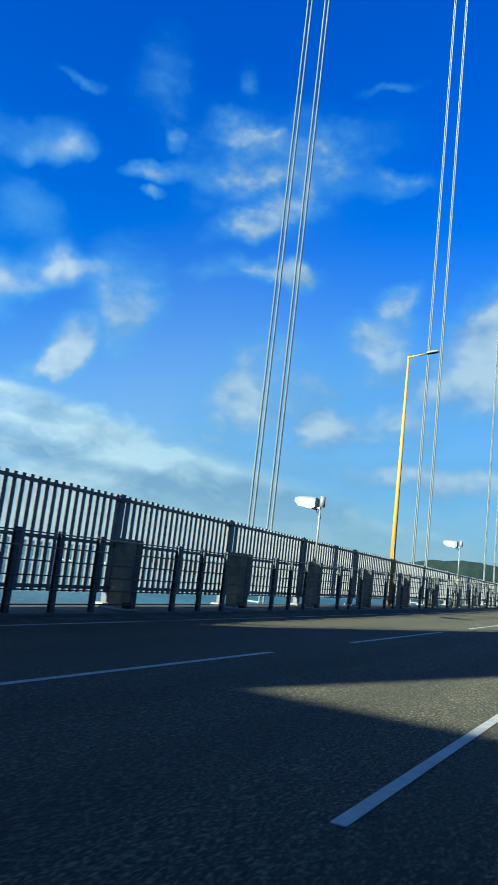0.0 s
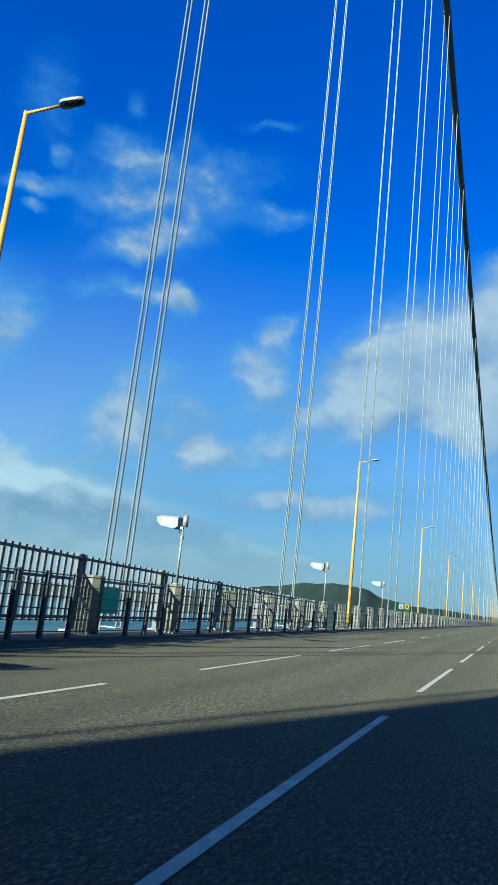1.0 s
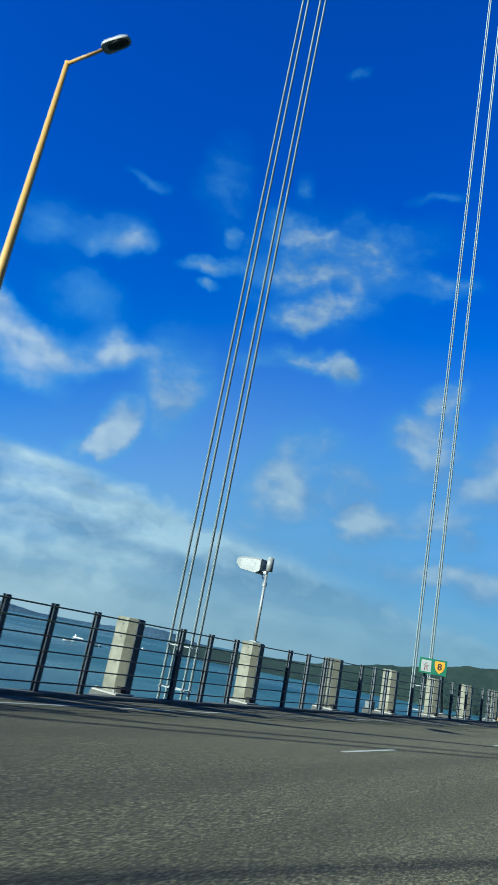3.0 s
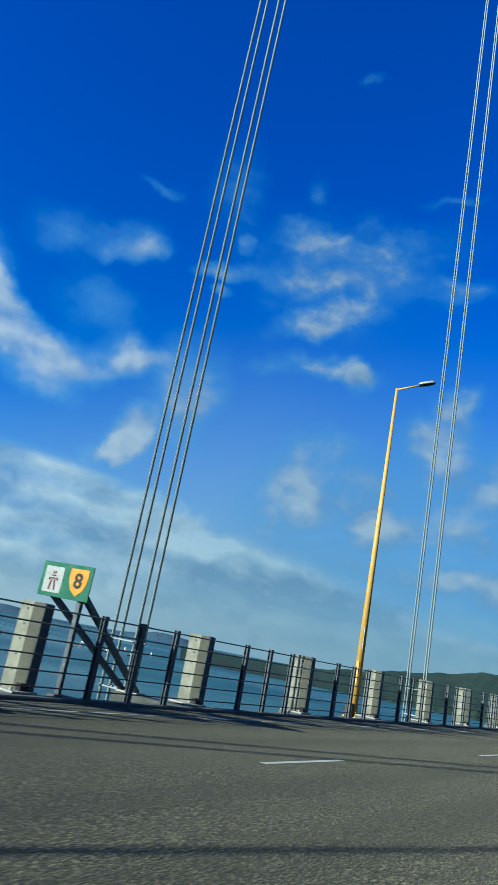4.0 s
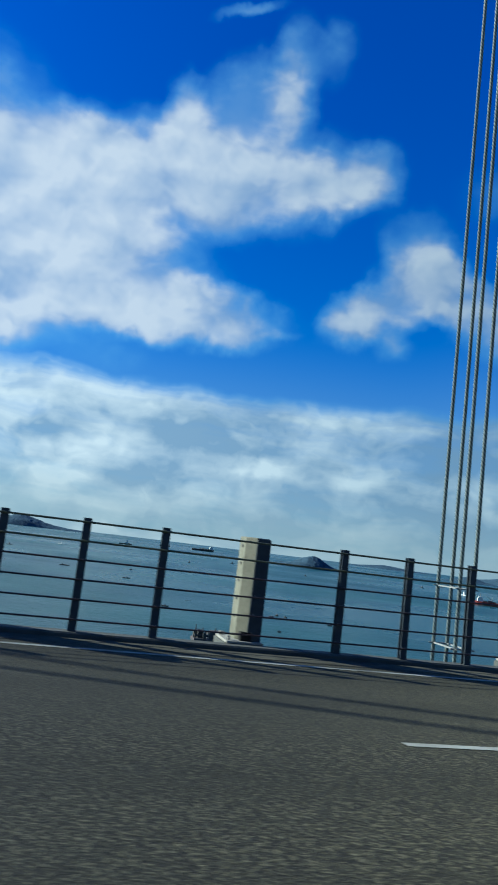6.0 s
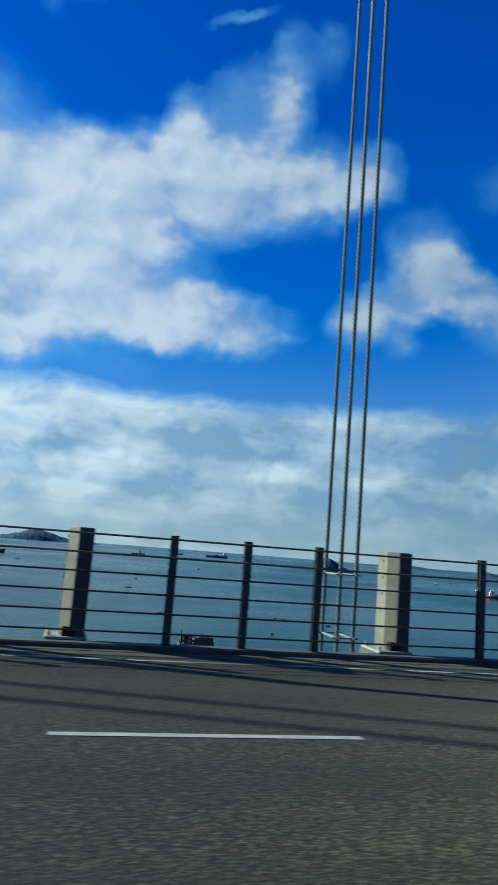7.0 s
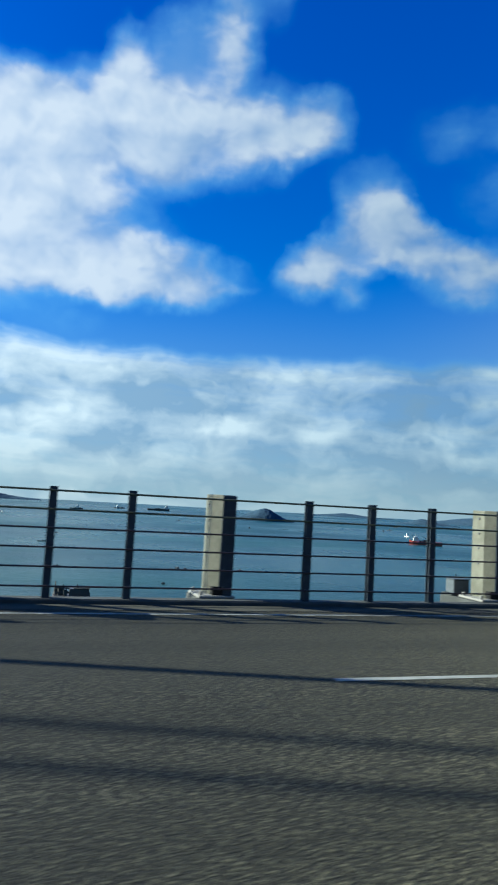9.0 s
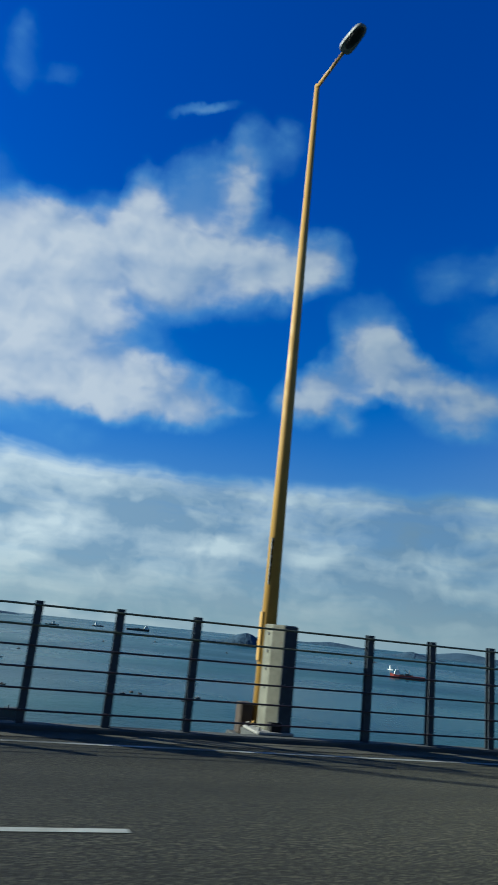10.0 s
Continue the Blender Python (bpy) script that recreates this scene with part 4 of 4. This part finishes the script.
for r, s in zip(rows, rows[1:]):
    for j in range(ND):
        bm.faces.new((r[j], s[j], s[j + 1], r[j + 1]))
tagged(part("hillside", bm, WOODS, smooth=True), "low dark green wooded hills along the far shore", "hill", kind="structure")


def island(b, d, half, tall, lump, seed):
    """A wooded island: half its width in degrees, its height in metres, and where its top lies along it."""
    cx, cy = 120 + d * math.sin(radians(b)), d * math.cos(radians(b))
    wide = d * math.tan(radians(half))
    bm = bmesh.new()
    nu, nv = 64, 16
    grid = []
    ax = Vector((math.cos(radians(b)), -math.sin(radians(b)), 0))
    ay = Vector((math.sin(radians(b)), math.cos(radians(b)), 0))
    for i in range(nu + 1):
        u = 2 * i / nu - 1
        col = []
        for j in range(nv + 1):
            v = 2 * j / nv - 1
            body = max(0.0, 1 - u * u) ** 0.6
            peak = 0.26 + 0.74 * math.exp(-abs((u - lump) / 0.42) ** 2.0) + 0.10 * noise.noise((u * 3.3, v * 1.5, seed))
            z = tall * body * peak * max(0.0, 1 - v * v) ** 0.7
            z += min(z, tall * 0.15) * 0.5 * noise.noise((u * 14, v * 6, seed))
            p = Vector((cx, cy, 0)) + ax * (u * wide) + ay * (v * wide * 0.5 * (0.35 + 0.65 * body))
            col.append(bm.verts.new((p.x, p.y, SEA - 0.4 + z)))
        grid.append(col)
    for r, s in zip(grid, grid[1:]):
        for j in range(nv):
            bm.faces.new((r[j], s[j], s[j + 1], r[j + 1]))
    return tagged(part("island", bm, ISLE_HAZE, smooth=True), "low wooded island far out on the water", "island", group="far islands")


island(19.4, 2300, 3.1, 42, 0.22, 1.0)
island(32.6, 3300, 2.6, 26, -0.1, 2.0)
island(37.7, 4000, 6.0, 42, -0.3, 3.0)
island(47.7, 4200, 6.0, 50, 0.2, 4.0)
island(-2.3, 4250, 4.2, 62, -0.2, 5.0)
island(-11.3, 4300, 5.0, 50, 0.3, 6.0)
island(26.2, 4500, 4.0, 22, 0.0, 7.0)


# ---- vessels ----
def vessel(name, x, y, length, turn, hull_mat, label, house_at=-0.32, cargo=0, crane=0, tall=1.0, deep=1.0):
    h = hub(name, x, y, SEA - 0.1, label=label, category="boat" if length < 30 else "ship", group="vessels in the harbour")
    h.rotation_euler = (0, 0, radians(turn))
    L, B, D = length, max(length * 0.17, 2.4), max(length * 0.075, 0.9) * deep
    bm = bmesh.new()
    sections = []
    for s, w, top in ((-0.5, 0.75, 1.05), (-0.42, 0.95, 1.0), (0.25, 1.0, 1.0), (0.40, 0.7, 1.12), (0.5, 0.06, 1.4)):
        sections.append([bm.verts.new(p) for p in ((s * L, -w * B / 2, D * top), (s * L * 0.97, -w * B * 0.4, -0.4), (s * L * 0.97, w * B * 0.4, -0.4), (s * L, w * B / 2, D * top))])
    for a, b in zip(sections, sections[1:]):
        for i in range(4):
            bm.faces.new((a[i], a[(i + 1) % 4], b[(i + 1) % 4], b[i]))
    bm.faces.new(sections[0])
    bm.faces.new(sections[-1][::-1])
    bmesh.ops.recalc_face_normals(bm, faces=bm.faces)
    part("hull", bm, hull_mat, h)
    bm = bmesh.new()
    hx, t = house_at * L, L * 0.11 * tall
    box(bm, hx - L * 0.08, -B * 0.36, D * 0.9, hx + L * 0.08, B * 0.36, D + t, 0.05 * D)
    box(bm, hx - L * 0.05, -B * 0.42, D + t, hx + L * 0.06, B * 0.42, D + t * 1.5, 0.05 * D)
    part("deckhouse", bm, HULL if hull_mat == HULL and length < 20 else BOAT_WHITE, h)
    bm = bmesh.new()
    box(bm, hx + L * 0.0595, -B * 0.36, D + t * 1.12, hx + L * 0.0625, B * 0.36, D + t * 1.36)
    part("bridge_window", bm, LENS, h)
    bm = bmesh.new()
    tube(bm, (hx, 0, D + t * 1.4), (hx, 0, D + t * 2.4), L * 0.007 + 0.05, L * 0.003 + 0.03, 6)
    beam(bm, (hx, -B * 0.2, D + t * 2.0), (hx, B * 0.2, D + t * 2.0), 0.1 + L * 0.002, 0.1 + L * 0.002)
    part("mast", bm, GREY_METAL, h)
    for i in range(cargo):
        bm = bmesh.new()
        c = (-0.18 + 0.52 * (i + 0.5) / cargo) * L
        box(bm, c - L * 0.2 / cargo, -B * 0.34, D * 0.9, c + L * 0.2 / cargo, B * 0.34, D * (1.3 + 0.25 * (i % 2)), 0.04 * D)
        part("hatch", bm, DECK_BROWN, h)
    for i in range(crane):
        bm = bmesh.new()
        c = (-0.05 + 0.3 * i) * L
        tube(bm, (c, 0, D), (c, 0, D + L * 0.16), L * 0.012, L * 0.008, 8)
        beam(bm, (c, 0, D + L * 0.07), (c + L * 0.17, 0, D + L * 0.17), L * 0.008, L * 0.012)
        part("derrick", bm, GREY_METAL, h)
    return h


vessel("work_boat", 835, 1083, 58, 158, RED, "red-hulled work ship with a white deckhouse at anchor", 0.30, 4, 2, 0.9, 1.35)
vessel("cargo_ship", -86, 1660, 105, 6, HULL, "long dark low cargo ship lying at anchor", -0.38, 5, 0, 0.8)
vessel("cargo_ship", 704, 2940, 95, -4, HULL, "long dark low cargo ship lying at anchor", 0.36, 4, 0, 0.9)
vessel("cargo_ship", 549, 3000, 48, 10, HULL, "small dark freighter with derricks far out on the water", -0.2, 2, 2, 1.4)
vessel("cargo_ship", 335, 2500, 46, -8, HULL, "small dark freighter with derricks far out on the water", 0.1, 2, 1, 1.5)
vessel("ferry", 991, 2230, 34, 170, BOAT_WHITE, "white ferry passing the wooded island", 0.0, 1, 0, 1.6)
vessel("motor_boat", 985, 1400, 20, 95, BOAT_WHITE, "small white boat with a tall wheelhouse", 0.0, 0, 0, 2.2)
vessel("motor_boat", 1374, 2130, 19, 120, HULL, "small dark boat with a low wheelhouse", -0.1, 0, 0, 2.0)
vessel("barge", 110, 945, 13, 12, HULL, "small dark open barge on the water", -0.2, 1, 0, 0.5)
vessel("barge", 203, 1010, 7, 60, HULL, "small dark open barge on the water", 0.1, 0, 0, 0.6)
vessel("barge", 331, 560, 5, 20, HULL, "small dark open barge on the water", 0.0, 0, 0, 0.7)
vessel("barge", 184, 560, 6, -30, HULL, "small dark open barge on the water", 0.0, 0, 0, 0.7)
for i, (vx, vy, vl) in enumerate(((1032, 1060, 26), (1060, 1010, 20), (1105, 985, 24), (1144, 1140, 18), (1244, 1130, 30), (1324, 1120, 22), (1217, 1230, 26))):
    vessel("lighter", vx, vy, vl, 150 + 23 * i, HULL if i % 3 else BOAT_WHITE, "moored dark lighter among others off the shore" if i % 3 else "moored white launch among others off the shore", -0.25, 2, i % 2, 1.2)
vessel("motor_boat", 1324, 470, 20, 165, BOAT_WHITE, "small white boat close under the hills", 0.0, 0, 0, 1.6)

for vx, vy, vl, turn in ((970, 1560, 15, 20), (1085, 1690, 15, 75), (1143, 1760, 15, 130), (812, 2150, 17, 40), (637, 1480, 11, 100), (536, 1750, 14, 15), (378, 1500, 12, 60), (13, 1400, 13, 30), (111, 1750, 16, 150)):
    vessel("motor_boat", vx, vy, vl, turn, BOAT_WHITE if vl > 15.5 else HULL, "small white boat with a tall wheelhouse" if vl > 15.5 else "small dark boat with a low wheelhouse", 0.0, 0, 0, 2.0 if vl > 15.5 else 1.2)

for vx, vy, vl, turn in ((271, 555, 4.5, 10), (280, 569, 3.5, 40), (285, 561, 3.0, 120), (248, 463, 3.0, 75), (313, 532, 4.0, -20), (179, 829, 9.0, 5)):
    vessel("barge", vx, vy, vl, turn, HULL, "small dark open barge on the water", 0.1, 0, 0, 0.6)

# the derrick barge just off the bridge
dolphin = hub("work_platform", 184, 395, SEA, label="dark cluttered work platform standing in the water", category="platform")
bm = bmesh.new()
box(bm, -9.5, -5, -1, 10, 5, 1.8, 0.2)
part("pontoon", bm, HULL, dolphin)
bm = bmesh.new()
box(bm, -1, -4, 1.6, 9.2, 4, 5.4, 0.15)
cabin = part("cabin", bm, HULL, dolphin)
bm = bmesh.new()
box(bm, 1.0, -4.4, 5.4, 9.6, 4.4, 5.9, 0.1)
part("roof", bm, EDGE_STEEL, cabin)
for px, ph in ((-8.5, 9.0), (-6.6, 6.6), (-4.4, 7.6), (-2.5, 6.0), (3.0, 7.8), (9.2, 5.6)):
    bm = bmesh.new()
    tube(bm, (px, -2, 1.5), (px, -2, ph), 0.35, 0.25, 8)
    part("bollard", bm, HULL, dolphin)
for px, py, w, h in ((-8.0, 1, 2.2, 3.6), (-5.8, 0, 2.8, 4.6), (-3.4, -3.2, 1.8, 3.4), (9.0, -3, 1.6, 2.0)):
    bm = bmesh.new()
    box(bm, px - w / 2, py - w / 2, 1.6, px + w / 2, py + w / 2, 1.6 + h, 0.15)
    part("crate", bm, EDGE_STEEL, dolphin)
bm = bmesh.new()
beam(bm, (-8.5, -2, 5.9), (-1, -2, 5.4), 0.5, 0.6)
beam(bm, (-8.5, -2, 3.2), (-1, -2, 3.2), 0.5, 1.0)
beam(bm, (-8.5, -2, 7.0), (-1, -2, 3.4), 0.3, 0.3)
part("gantry_beam", bm, HULL, dolphin)
